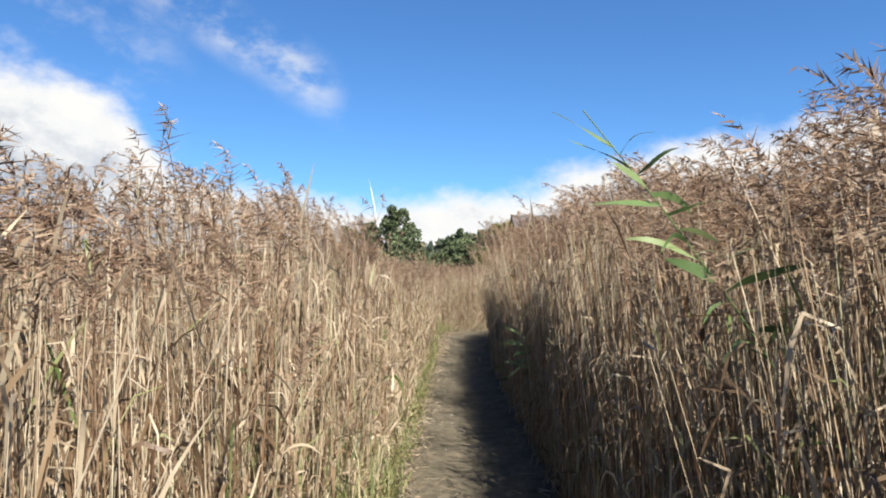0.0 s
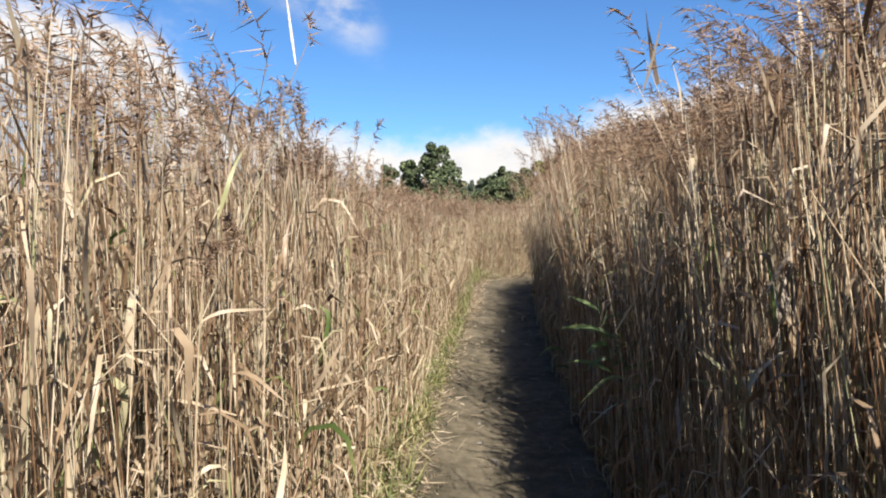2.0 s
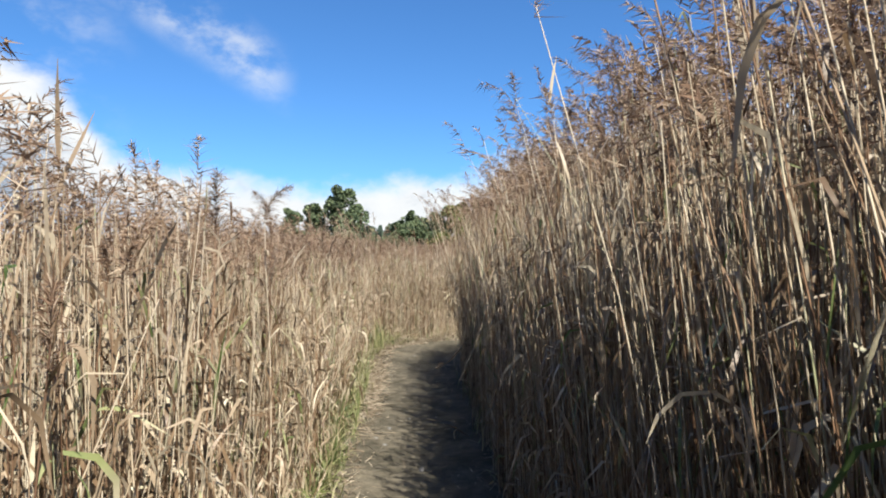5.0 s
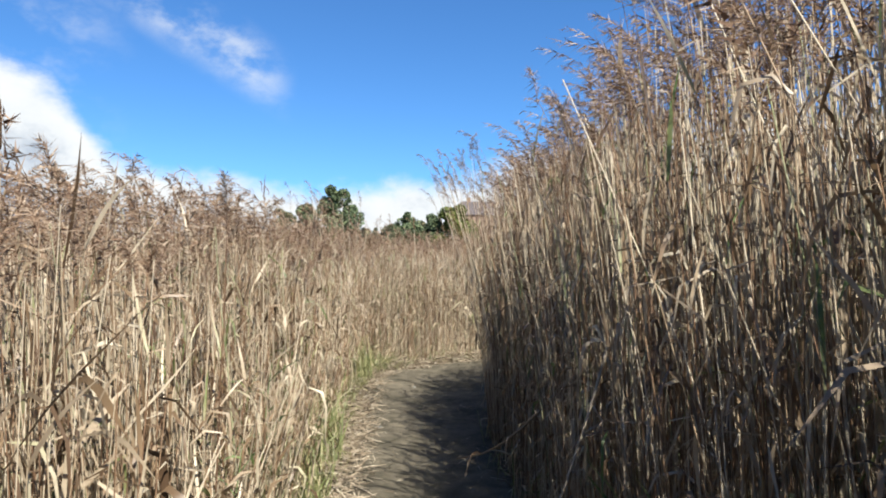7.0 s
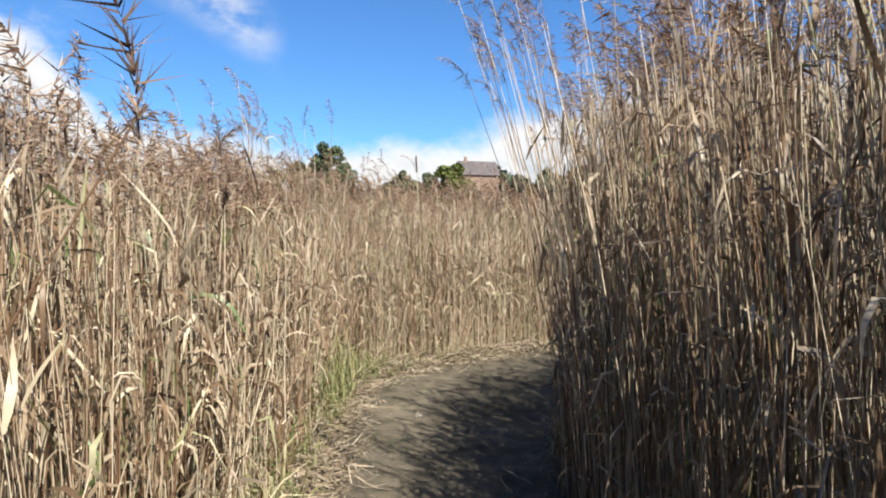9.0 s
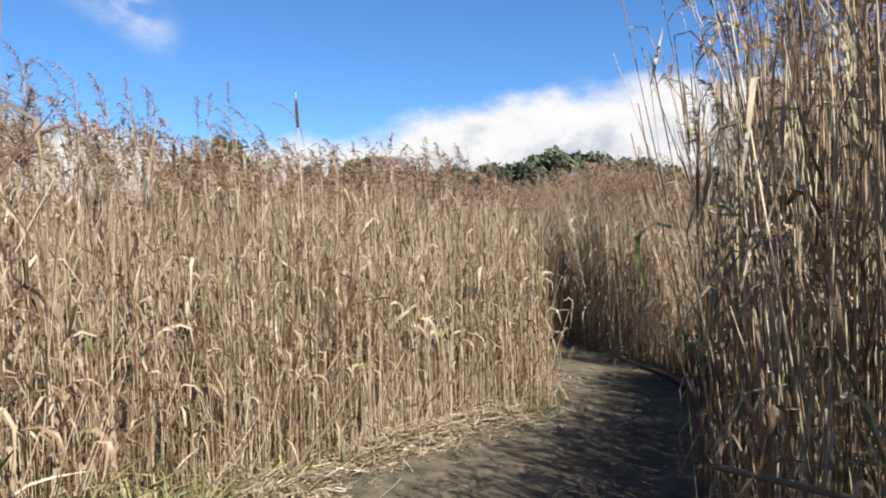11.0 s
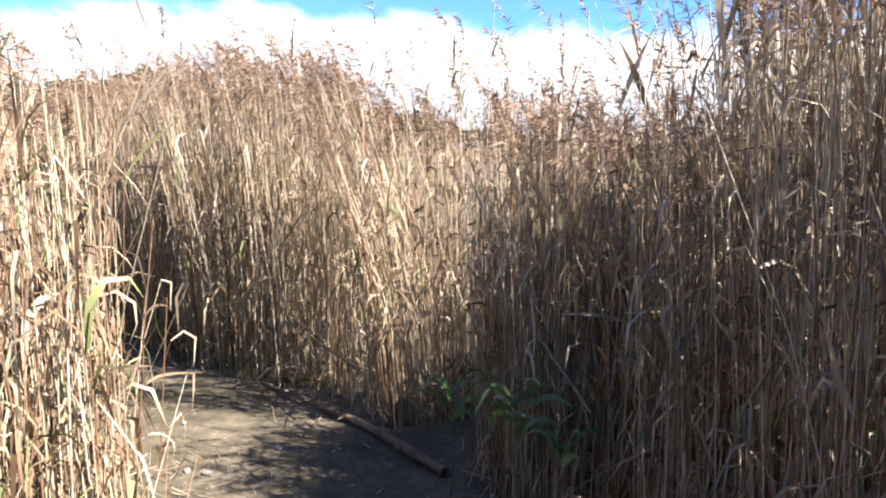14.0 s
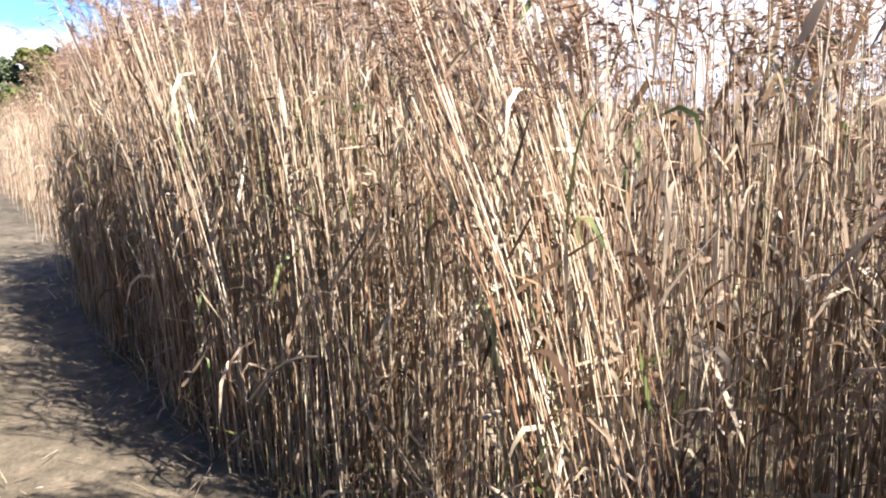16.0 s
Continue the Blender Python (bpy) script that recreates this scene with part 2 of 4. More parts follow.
# ---------------------------------------------------------------- mesh helpers
class Soup:
    """Gathers quads (or triangles) from arrays, and makes one mesh of them."""

    def __init__(self, corners=4):
        self.v, self.f, self.n, self.corners = [], [], 0, corners

    def add(self, v, f):
        self.v.append(v.reshape(-1, 3))
        self.f.append(f.reshape(-1, self.corners) + self.n)
        self.n += len(self.v[-1])

    def strips(self, p, side):
        """Ribbons: p and half-width vectors side, both (count, steps, 3)."""
        c, k, _ = p.shape
        if not c:
            return
        v = np.stack([p - side, p + side], 2)
        i = (np.arange(c)[:, None] * 2 * k + np.arange(k - 1)[None] * 2)
        self.add(v, np.stack([i, i + 1, i + 3, i + 2], -1))

    def spikes(self, p, side):
        """Tapered strands, one triangle each: p and side (count, 2, 3)."""
        c = len(p)
        if c:
            self.add(np.stack([p[:, 0] - side[:, 0], p[:, 0] + side[:, 0], p[:, -1]], 1), np.arange(3 * c))

    def tubes(self, p, r, sides=3):
        """Round stalks: axis p (count, steps, 3) and radius r (count, steps)."""
        c, k, _ = p.shape
        if not c:
            return
        a = np.arange(sides) * 2 * np.pi / sides
        along = np.gradient(p, axis=1)
        along /= np.linalg.norm(along, axis=-1, keepdims=True) + 1e-9
        ref = np.where(np.abs(along[..., 2:3]) > 0.8, np.array([1.0, 0, 0]), np.array([0, 0, 1.0]))
        u = np.cross(along, ref)
        u /= np.linalg.norm(u, axis=-1, keepdims=True) + 1e-9
        w = np.cross(along, u)
        v = p[:, :, None] + r[:, :, None, None] * (np.cos(a)[:, None] * u[:, :, None] + np.sin(a)[:, None] * w[:, :, None])
        b = np.arange(c)[:, None, None] * k * sides + np.arange(k - 1)[None, :, None] * sides
        s, s2 = np.arange(sides), (np.arange(sides) + 1) % sides
        self.add(v, np.stack([b + s, b + s2, b + sides + s2, b + sides + s], -1))

    def mesh(self, name, material, smooth=False):
        me = bpy.data.meshes.new(name)
        v, f = np.concatenate(self.v).astype(np.float32), np.concatenate(self.f).astype(np.int32)
        me.vertices.add(len(v))
        me.vertices.foreach_set("co", v.ravel())
        me.loops.add(f.size)
        me.loops.foreach_set("vertex_index", f.ravel())
        me.polygons.add(len(f))
        me.polygons.foreach_set("loop_start", np.arange(0, f.size, self.corners, dtype=np.int32))
        me.update(calc_edges=True)
        me.validate()
        if smooth:
            me.polygons.foreach_set("use_smooth", np.ones(len(f), dtype=bool))
        me.materials.append(material)
        return me

    def put(self, name, material, parent=None, label="", smooth=False):
        ob = new(name, self.mesh(name, material, smooth))
        if parent:
            ob.parent = parent
        return tagged(ob, label)


def part(name, bm, material, parent, label=""):
    """One bmesh as one mesh object under a thing or a part."""
    me = bpy.data.meshes.new(name)
    bm.to_mesh(me)
    bm.free()
    me.materials.append(material)
    ob = new(name, me)
    ob.parent = parent
    return tagged(ob, label)


def thing(name, m, label, category, group="", kind=""):
    ob = new(name)
    ob.empty_display_size = 0.1
    ob.matrix_basis = m
    return tagged(ob, label, category, group, kind)


def unit(v):
    return v / (np.linalg.norm(v, axis=-1, keepdims=True) + 1e-9)


# ---------------------------------------------------------------- plan of the path
LEFT = [(-0.28, -14), (-0.28, 8), (-0.26, 12), (-0.27, 15.5), (-0.25, 18.6), (-0.08, 19.85), (0.56, 20.5), (1.38, 21.17),
        (2.1, 21.58), (2.5, 21.68), (2.66, 21.88), (2.68, 22.4), (2.66, 23.2), (2.6, 25.2), (2.3, 29), (1.8, 35), (1.0, 42)]
RIGHT = [(0.96, -14), (0.93, 5), (0.88, 8), (0.87, 11), (0.91, 13), (1.0, 16), (1.22, 17.6), (1.70, 18.55), (2.32, 19.32),
         (3.02, 20.02), (3.52, 20.5), (3.72, 21.05), (3.76, 21.65), (4.05, 21.92), (4.42, 22.08), (4.52, 22.28), (4.3, 22.4), (4.05, 22.5), (4.08, 22.85), (4.1, 23.2),
         (3.92, 23.6), (3.74, 24.2), (3.54, 26), (3.5, 28.8), (3.35, 35), (2.9, 42)]
OUTLINE = np.array(LEFT + RIGHT[::-1], float)


def inside(p):
    """Whether points lie on the path."""
    hit = np.zeros(len(p), bool)
    for (x0, y0), (x1, y1) in zip(OUTLINE, np.roll(OUTLINE, -1, 0)):
        cross = (y0 > p[:, 1]) != (y1 > p[:, 1])
        hit ^= cross & (p[:, 0] < (x1 - x0) * (p[:, 1] - y0) / ((y1 - y0) if y1 != y0 else 1e-9) + x0)
    return hit


def edge_distance(p, line):
    best = np.full(len(p), 1e9)
    line = np.array(line, float)
    for a, b in zip(line[:-1], line[1:]):
        d = b - a
        s = np.clip(((p - a) @ d) / (d @ d), 0, 1)
        best = np.minimum(best, np.linalg.norm(p - a - s[:, None] * d, axis=1))
    return best


def waves(p, seed, scale):
    """Smooth noise from -1 to 1 over the plan."""
    g = np.random.default_rng(seed)
    out = np.zeros(len(p))
    for _ in range(6):
        a, ph = g.uniform(0, 2 * np.pi), g.uniform(0, 2 * np.pi)
        k = g.uniform(0.6, 1.8) / scale
        out += np.sin((p[:, 0] * np.cos(a) + p[:, 1] * np.sin(a)) * k * 2 * np.pi + ph)
    return out / 3.2


def bump(y, mid, wide):
    return np.exp(-((y - mid) / wide) ** 2)


def bearing(p):
    """Degrees, clockwise from the way ahead, as seen from the bend."""
    return np.degrees(np.arctan2(p[:, 0] - 1.8, p[:, 1] - 19.9))


def low_patch(p):
    """The low, thin stand beyond the bend, widening away from the path."""
    az = bearing(p)
    return (az > 38) & (az < 69) & (p[:, 0] > 3.4)


def stand_height(p, dl, dr):
    """Usual height of the reeds at places of the plan."""
    x, y = p[:, 0], p[:, 1]
    left = 1.96 + 0.22 * bump(y, 3.4, 1.0) + 0.30 * bump(y, 5.4, 1.3) - 0.10 * bump(y, 0.6, 1.4) - 0.20 * bump(y, 12.4, 1.9) - 0.10 * bump(y, 17.8, 1.5) + 0.1 * bump(y, 21.1, 1.8)
    right = 2.30 - 0.22 * bump(y, 0.8, 3) + 0.15 * bump(y, 14.5, 5.0) - 0.1 * bump(y, 6.3, 0.6)
    right = np.where(y > 22.6, 2.10, right)
    az = bearing(p)
    right = np.where(low_patch(p), 1.92 - 0.38 * np.clip((az - 38) / 28, 0, 1), right)
    h = np.where(dl < dr, left, right)
    d = np.minimum(dl, dr)
    low = np.where(dl < dr, 0.86, 0.87)
    h = np.where(d > 3.5, np.minimum(h, 1.95), h)
    low = np.where(low_patch(p), 0.95, low + 0.1 * bump(y, 16.7, 1.1) * (dr < dl))
    h = h * (low + (1 - low) * np.clip(d / np.where(dl < dr, 0.9, 0.6), 0, 1))
    h = np.where((x > 4.3) & (x < 5.2) & (y > 21.3) & (y < 22.3), np.minimum(h, 1.25), h)
    return h + 0.09 * waves(p, 5, 3.0) + 0.05 * waves(p, 6, 0.9)


# ---------------------------------------------------------------- reeds
def stalk_axis(base, h, lean, steps, start=0.0):
    """Axes of stalks that bow towards lean."""
    s = np.linspace(start, 1, steps)[None, :, None]
    up = np.zeros((len(base), 1, 3))
    up[:, 0, 2] = h
    bow = np.concatenate([lean, np.zeros((len(lean), 1))], 1)[:, None] * h[:, None, None]
    return base[:, None] + up * s + bow * s ** 1.7


def leaf_blades(g, root, n, length, width, steps=5, rise=(0.55, 1.45), droop=(0.2, 3.0), heading=None, hang=None):
    """Blades from their roots: each rises, then folds over and hangs, with a twist."""
    a = g.uniform(0, 2 * np.pi, n) if heading is None else heading
    ln = length * g.uniform(0.5, 1.3, n)
    s = np.linspace(0, 1, steps)
    mid = (s[1:] + s[:-1]) / 2
    fold, sharp = g.uniform(0.1, 0.9, n)[:, None], g.uniform(0.3, 0.9, n)[:, None]
    bent = np.clip((mid[None] - fold) / sharp + 0.5, 0, 1)
    drop = g.uniform(*droop, n)
    if hang is not None:      # some stand along the stem, the others fold early and hang down
        kind = g.random(n)
        down = kind < hang
        drop = np.where(down, g.uniform(2.3, 2.95, n), np.where(kind > 0.9, drop, g.uniform(0.0, 0.4, n)))
        bent = np.where(down[:, None], np.clip((mid[None] - fold * 0.4) / sharp + 0.5, 0, 1), bent)
    tilt = g.uniform(*rise, n)[:, None] - drop[:, None] * bent
    turn = a[:, None] + g.normal(0, 0.35, n)[:, None] * mid[None]
    step = np.stack([np.cos(turn) * np.cos(tilt), np.sin(turn) * np.cos(tilt), np.sin(tilt)], -1) * (ln / (steps - 1))[:, None, None]
    p = root[:, None] + np.concatenate([np.zeros((n, 1, 3)), np.cumsum(step, 1)], 1)
    tw = g.uniform(-1.6, 1.6, n)[:, None] * s[None] + g.uniform(-1.3, 1.3, n)[:, None]
    along = unit(np.gradient(p, axis=1))
    flat = np.stack([-np.sin(a), np.cos(a), np.zeros(n)], 1)[:, None] * np.ones((1, steps, 1))
    up = np.cross(along, flat)
    side = unit(flat * np.cos(tw)[..., None] + up * np.sin(tw)[..., None])
    w = np.interp(s, np.linspace(0, 1, 5), [0.45, 1.0, 0.9, 0.6, 0.06])[None, :, None]
    return p, side * w * (width * g.uniform(0.45, 1.3, n))[:, None, None] / 2


def plume_strands(g, tip, way, n_each, length, spread, width, steps=2):
    """Feathery panicles: many fine strands round an axis that nods to one side, longest low down."""
    c = len(tip)
    t = np.clip(np.tile(np.linspace(0.0, 0.95, n_each), (c, 1)) + g.uniform(-0.04, 0.04, (c, n_each)), 0, 1)[..., None]
    nod = np.concatenate([way, np.zeros((c, 1))], 1)[:, None]
    z = np.array([0, 0, 1.0])
    ln = (length * g.uniform(0.6, 1.3, c))[:, None, None]
    at = tip[:, None] + ln * (z * (0.95 * t - 0.4 * t ** 2) + nod * t ** 1.6)
    along = unit(z * (0.95 - 0.8 * t) + nod * 1.6 * t ** 0.6 + 1e-6)
    out = unit(along * 0.8 + spread * unit(g.normal(size=(c, n_each, 3))) + nod * 0.5)
    ls = ln * (0.07 + 0.20 * (1 - t) ** 0.6) * g.uniform(0.5, 1.2, (c, n_each))[..., None]
    s = np.linspace(0, 1, steps)
    p = at[:, :, None] + ls[:, :, None] * (out[:, :, None] * s[:, None] - z * (0.3 * s ** 2)[:, None])
    p = p.reshape(c * n_each, steps, 3)
    side = unit(np.cross(unit(p[:, -1] - p[:, 0]), g.normal(size=(c * n_each, 3))))
    w = np.interp(s, [0, 0.5, 1], [0.8, 1.0, 0.25])[None, :, None] * width / 2 * g.uniform(0.6, 1.4, c * n_each)[:, None, None]
    return p, side[:, None] * w


def spread_points(g, box, density, keep):
    """Random places in a box that keep() accepts."""
    x0, y0, x1, y1 = box
    n = int((x1 - x0) * (y1 - y0) * density)
    p = np.stack([g.uniform(x0, x1, n), g.uniform(y0, y1, n)], 1)
    p = p[~inside(p)]
    dl, dr = edge_distance(p, LEFT), edge_distance(p, RIGHT)
    ok = keep(p, dl, dr)
    return p[ok], dl[ok], dr[ok]


WIND = np.array([-0.04, 0.02])


def reed_bed(name, label, side, seed):
    """All the reeds on one side of the path: stems, with their leaves and plumes as parts."""
    g = np.random.default_rng(seed)
    stems, leaves, plumes = Soup(), Soup(), Soup(3)
    mine = (lambda dl, dr: dl <= dr) if side == "left" else (lambda dl, dr: dl > dr)
    box = (-5, -6, 8.5, 40)
    x_lo, x_hi = (-5, 5) if side == "left" else (0, 9)
    bands = [  # nearest and farthest distance from the edge, density, region, steps, leaves, share with plumes, strands
        (0.0, 0.45, 380 if side == "left" else 560, (x_lo, -1.5, x_hi, 29), 4, 4 if side == "left" else 3, 0.28 if side == "left" else 0.55, 86),
        (0.45, 1.3, 205 if side == "left" else 270, (x_lo, -1.5, x_hi, 29), 3, 3, 0.45 if side == "left" else 0.6, 38),
        (1.3, 3.2, 58 if side == "left" else 75, (x_lo, -2.5, x_hi, 33), 3, 2, 0.7, 18),
        (0.1, 0.5, 190 if side == "left" else 0, (-5, -0.5, 5, 5.5), 3, 3, 0.15, 60),
        (0.0, 1.3, 260 if side == "right" else 0, (3.0, 20.4, 4.9, 21.15), 2, 4, 0.1, 20),
        (0.0, 1.3, 700 if side == "right" else 0, (3.0, 21.15, 4.9, 21.9), 2, 4, 0.1, 20),
        (0.06, 1.3, 250 if side == "right" else 0, (0, -1, 4, 4.5), 2, 4, 0.1, 20),
        (0.06, 1.3, 570 if side == "right" else 0, (0, 4.5, 4, 10.0), 2, 4, 0.1, 20),
        (0.12, 1.3, 450 if side == "right" else 0, (0, 10.0, 4, 16.5), 2, 3, 0.1, 20),
        (0.1, 1.3, 345 if side == "right" else 0, (0.5, 16.5, 4.4, 20.6), 2, 3, 0.1, 20),
        (0.15, 1.3, 110 if side == "right" else 0, (2.5, 22.9, 6.0, 27.0), 2, 4, 0.1, 20),
        (3.2, 9.0, 7.0, (-11, -8, 1, 44) if side == "left" else (1, -8, 14, 44), 3, 2, 0.9, 16),
        (9.0, 34.0, 1.5, (-36, -14, 6, 74) if side == "left" else (2, -14, 40, 74), 2, 1, 1.0, 12),
        (0.0, 1.3, 40, (x_lo, 29, x_hi, 46), 3, 2, 0.8, 9),
        (1.3, 3.2, 14, (x_lo, 33, x_hi, 46), 3, 2, 0.8, 9),
        (0.0, 3.2, 26, (x_lo, -14, x_hi, -2.5), 3, 2, 0.8, 9),
    ]
    for near, far, density, region, steps, n_leaf, share, strands in bands:
        p, dl, dr = spread_points(g, region, density, lambda q, a, b: mine(a, b) & (np.minimum(a, b) >= near) & (np.minimum(a, b) < far))
        if near == 0:
            back = 0.06 if side == "right" else 0.20 - 0.12 * (p[:, 1] > 20.3) + 0.13 * bump(p[:, 1], 2.4, 2.2) + 0.10 * bump(p[:, 1], 14.0, 1.4)
            ragged = np.minimum(dl, dr) > back + 0.08 * waves(p, 15, 0.7) + 0.05 * waves(p, 16, 0.25)
            p, dl, dr = p[ragged], dl[ragged], dr[ragged]
        thin = g.random(len(p)) > np.where((bearing(p) < 50) & (p[:, 1] > 22.0), 0.6, 0.0) * low_patch(p) + 0.3 * ((p[:, 1] > 11.5) & (p[:, 1] < 19.3) & (side == "right") & (near < 3)) + (0.6 * bump(p[:, 1], 14.1, 1.4) if near == 0 and side == "left" else 0)
        p, dl, dr = p[thin], dl[thin], dr[thin]
        n = len(p)
        coarse = 1.0 if near < 0.4 else 1.2 if near < 1.0 else (1.25 if near < 3 else (1.9 if near < 9 else 4.0))
        h = stand_height(p, dl, dr) * np.clip(g.normal(0.95, 0.05, n), 0.6, 1.05)
        pick = g.random(n) < share * (np.clip((np.minimum(dl, dr) - 0.06) / 0.36, 0.2, 1.0) if near < 0.4 else 1.0)
        h *= np.where(pick, 1.0, g.uniform(0.8, 0.96, n) * (np.where(p[:, 1] < 9, 1.02, 0.94) if share == 0.1 else 1.0))
        h *= np.where(low_patch(p) & (g.random(n) < 0.2 + 0.14 * (p[:, 1] < 21.4)), g.uniform(1.05, 1.38, n), 1.0)
        base = np.concatenate([p, np.zeros((n, 1))], 1)
        lean = WIND * g.uniform(0.2, 1.6, (n, 1)) + g.normal(0, 0.045, (n, 2))
        odd = g.random(n) < 0.05
        lean[odd] += g.normal(0, 0.25, (odd.sum(), 2))
        lean[odd] *= np.minimum(1, 0.4 / (np.linalg.norm(lean[odd], axis=1) + 1e-6))[:, None]
        for turn_back in (-0.6, 0.25):      # none may lie across the path
            over = np.zeros(n, bool)
            for f, much in ((0.5, 0.08), (0.75, 0.12), (1.0, 0.26)):
                q = p + lean * (h * f ** 1.7)[:, None]
                over |= inside(q) & (np.minimum(edge_distance(q, LEFT), edge_distance(q, RIGHT)) > much)
            lean[over] *= turn_back
        axis = stalk_axis(base, h, lean, steps, 0.0 if near < 9 else 0.35)
        r0 = (0.0023 if side == "left" else 0.0024) * coarse * g.uniform(0.7, 1.3, n)
        stems.tubes(axis, r0[:, None] * np.linspace(1.15, 0.55, steps)[None])
        # leaves, mostly on the upper half
        for _ in range(n_leaf):
            f = 0.15 + 0.82 * g.random(n) ** 0.8
            root = base + np.stack([lean[:, 0] * h * f ** 1.7, lean[:, 1] * h * f ** 1.7, h * f], 1)
            wide = 0.0095 if near < 0.4 else (0.012 if side == "left" else 0.019)
            q, sd = leaf_blades(g, root, n, 0.25 * min(coarse, 1.8), wide * coarse, 3 if near >= 1 or share == 0.1 else 5 if near < 0.4 else 4, (1.1, 1.52), hang=0.5)
            if near < 0.4:      # blades that would reach far over the path hang the other way
                tip = q[:, -1, :2]
                away = inside(tip) & (np.minimum(edge_distance(tip, LEFT), edge_distance(tip, RIGHT)) > 0.14)
                q[away, :, :2] = 2 * root[away, None, :2] - q[away, :, :2]
            leaves.strips(q, sd)
        if near < 1.0 and share > 0.1:      # some broad ones, folded over
            broad = np.flatnonzero(g.random(n) < ((1.0 if side == "left" else 0.5) if near == 0 else 0.45))
            f = g.uniform(0.3, 0.86, len(broad))
            hb, lb = h[broad], lean[broad]
            root = base[broad] + np.stack([lb[:, 0] * hb * f ** 1.7, lb[:, 1] * hb * f ** 1.7, hb * f], 1)
            q, sd = leaf_blades(g, root, len(broad), 0.31 if side == "left" else 0.27, 0.0195 if side == "left" else 0.0165, 6, (0.8, 1.45), hang=0.7)
            tip = q[:, -1, :2]
            away = inside(tip) & (np.minimum(edge_distance(tip, LEFT), edge_distance(tip, RIGHT)) > np.where(q[:, -1, 2] > 1.2, 0.02, 0.12))
            q[away, :, :2] = 2 * root[away, None, :2] - q[away, :, :2]
            leaves.strips(q, sd)
        tip = axis[pick, -1]
        way = np.array([-0.30, 0.08]) * g.uniform(0.0, 1.7, (len(tip), 1)) * (0.6 if side == "left" else 1.0) + g.normal(0, 0.2, (len(tip), 2))
        q, sd = plume_strands(g, tip - np.array([0, 0, 0.04]), way, strands, 0.29 * min(coarse, 1.5), 0.85,
                              0.0114 * coarse * (18 / strands) ** 0.65, 2)
        plumes.spikes(q, sd)
    bundles = [  # middle, spread, count, heights, lean: bundles that lean out over the path
        ((4.17, 22.56), (0.13, 0.11), 130, (1.4, 1.98), (-0.19, 0.13), (4.03, 22.4)),
        ((1.06, 16.5), (0.07, 0.5), 75, (2.15, 2.5), (-0.15, 0.0), (0.99, 15.0)),
        ((3.78, 24.3), (0.08, 0.6), 90, (1.75, 2.1), (-0.15, -0.02), (3.55, 23.5)),
        ((0.98, 7.6), (0.06, 0.4), 45, (2.0, 2.3), (-0.13, 0.02), (0.92, 6.0)),
    ] if side == "right" else [((-0.5, 13.6), (0.12, 0.55), 130, (0.6, 1.1), (0.2, -0.1), (-2, 12)),
             ((-0.75, 19.2), (0.3, 1.1), 46, (2.1, 2.42), (-0.05, 0.03), (-1.4, 17.0)),
             ((-0.1, 21.1), (0.45, 0.3), 22, (2.05, 2.3), (-0.05, 0.03), (-1.2, 20.4))]
    for (mx, my), (sx, sy), n, (lo, hi), (ax, ay), (x_min, y_min) in bundles:
        base = np.stack([np.maximum(g.normal(mx, sx, n), x_min), np.maximum(g.normal(my, sy, n), y_min), np.zeros(n)], 1)
        base = base[~inside(base[:, :2])]
        n = len(base)
        h = g.uniform(lo, hi, n)
        wild = 0.04 if hi > 1.5 else 0.22
        lean = np.stack([np.minimum(g.normal(ax, wild, n), 0.25), g.normal(ay, wild, n)], 1)
        axis = stalk_axis(base, h, lean, 4)
        stems.tubes(axis, 0.0028 * np.linspace(1.15, 0.55, 4)[None] * np.ones((n, 1)))
        for _ in range(3):
            f = g.uniform(0.3, 0.95, n)
            q, sd = leaf_blades(g, base + np.stack([lean[:, 0] * h * f ** 1.7, lean[:, 1] * h * f ** 1.7, h * f], 1), n, 0.26, 0.012, 5, (0.9, 1.5), hang=0.5)
            tip = q[:, -1, :2]
            ok = ~(inside(tip) & (np.minimum(edge_distance(tip, LEFT), edge_distance(tip, RIGHT)) > 0.22))
            leaves.strips(q[ok], sd[ok])
        if hi > 1.5:
            tip = axis[::8 if n > 100 else 1, -1]
            q, sd = plume_strands(g, tip - np.array([0, 0, 0.04]), np.array([-0.25, 0.0]) + g.normal(0, 0.2, (len(tip), 2)), 90, 0.28, 0.8, 0.003, 2)
            plumes.spikes(q, sd)
    # snapped and slanting stalks in front of the stand, low down
    n = 2600
    line = resample(LEFT if side == "left" else RIGHT, 1200)
    run = unit(np.gradient(line, axis=0))
    out = np.stack([run[:, 1], -run[:, 0]], 1) * (-1 if side == "left" else 1)
    near_camera = np.flatnonzero((line[:, 1] > -1) & (line[:, 1] < 26))
    k = g.choice(near_camera, n)
    deep = g.uniform(0.02, 0.32, n) + (0.06 if side == "left" else 0.0)
    foot = line[k] + out[k] * deep[:, None]
    h = g.uniform(0.15, 0.95, n) * np.clip(deep / 0.2, 0.35, 1.2)
    slant = run[k] * g.normal(0, 0.42, (n, 1)) - out[k] * g.uniform(-0.1, 0.28, (n, 1)) * np.minimum(1, deep / 0.2)[:, None]
    base = np.concatenate([foot, np.full((n, 1), 0.01)], 1)
    top = base + np.concatenate([slant, np.ones((n, 1))], 1) * h[:, None]
    ok = ~inside(foot) & ~(inside(top[:, :2]) & (np.minimum(edge_distance(top[:, :2], LEFT), edge_distance(top[:, :2], RIGHT)) > 0.1))
    base, top = base[ok], top[ok]
    t = np.linspace(0, 1, 3)[None, :, None]
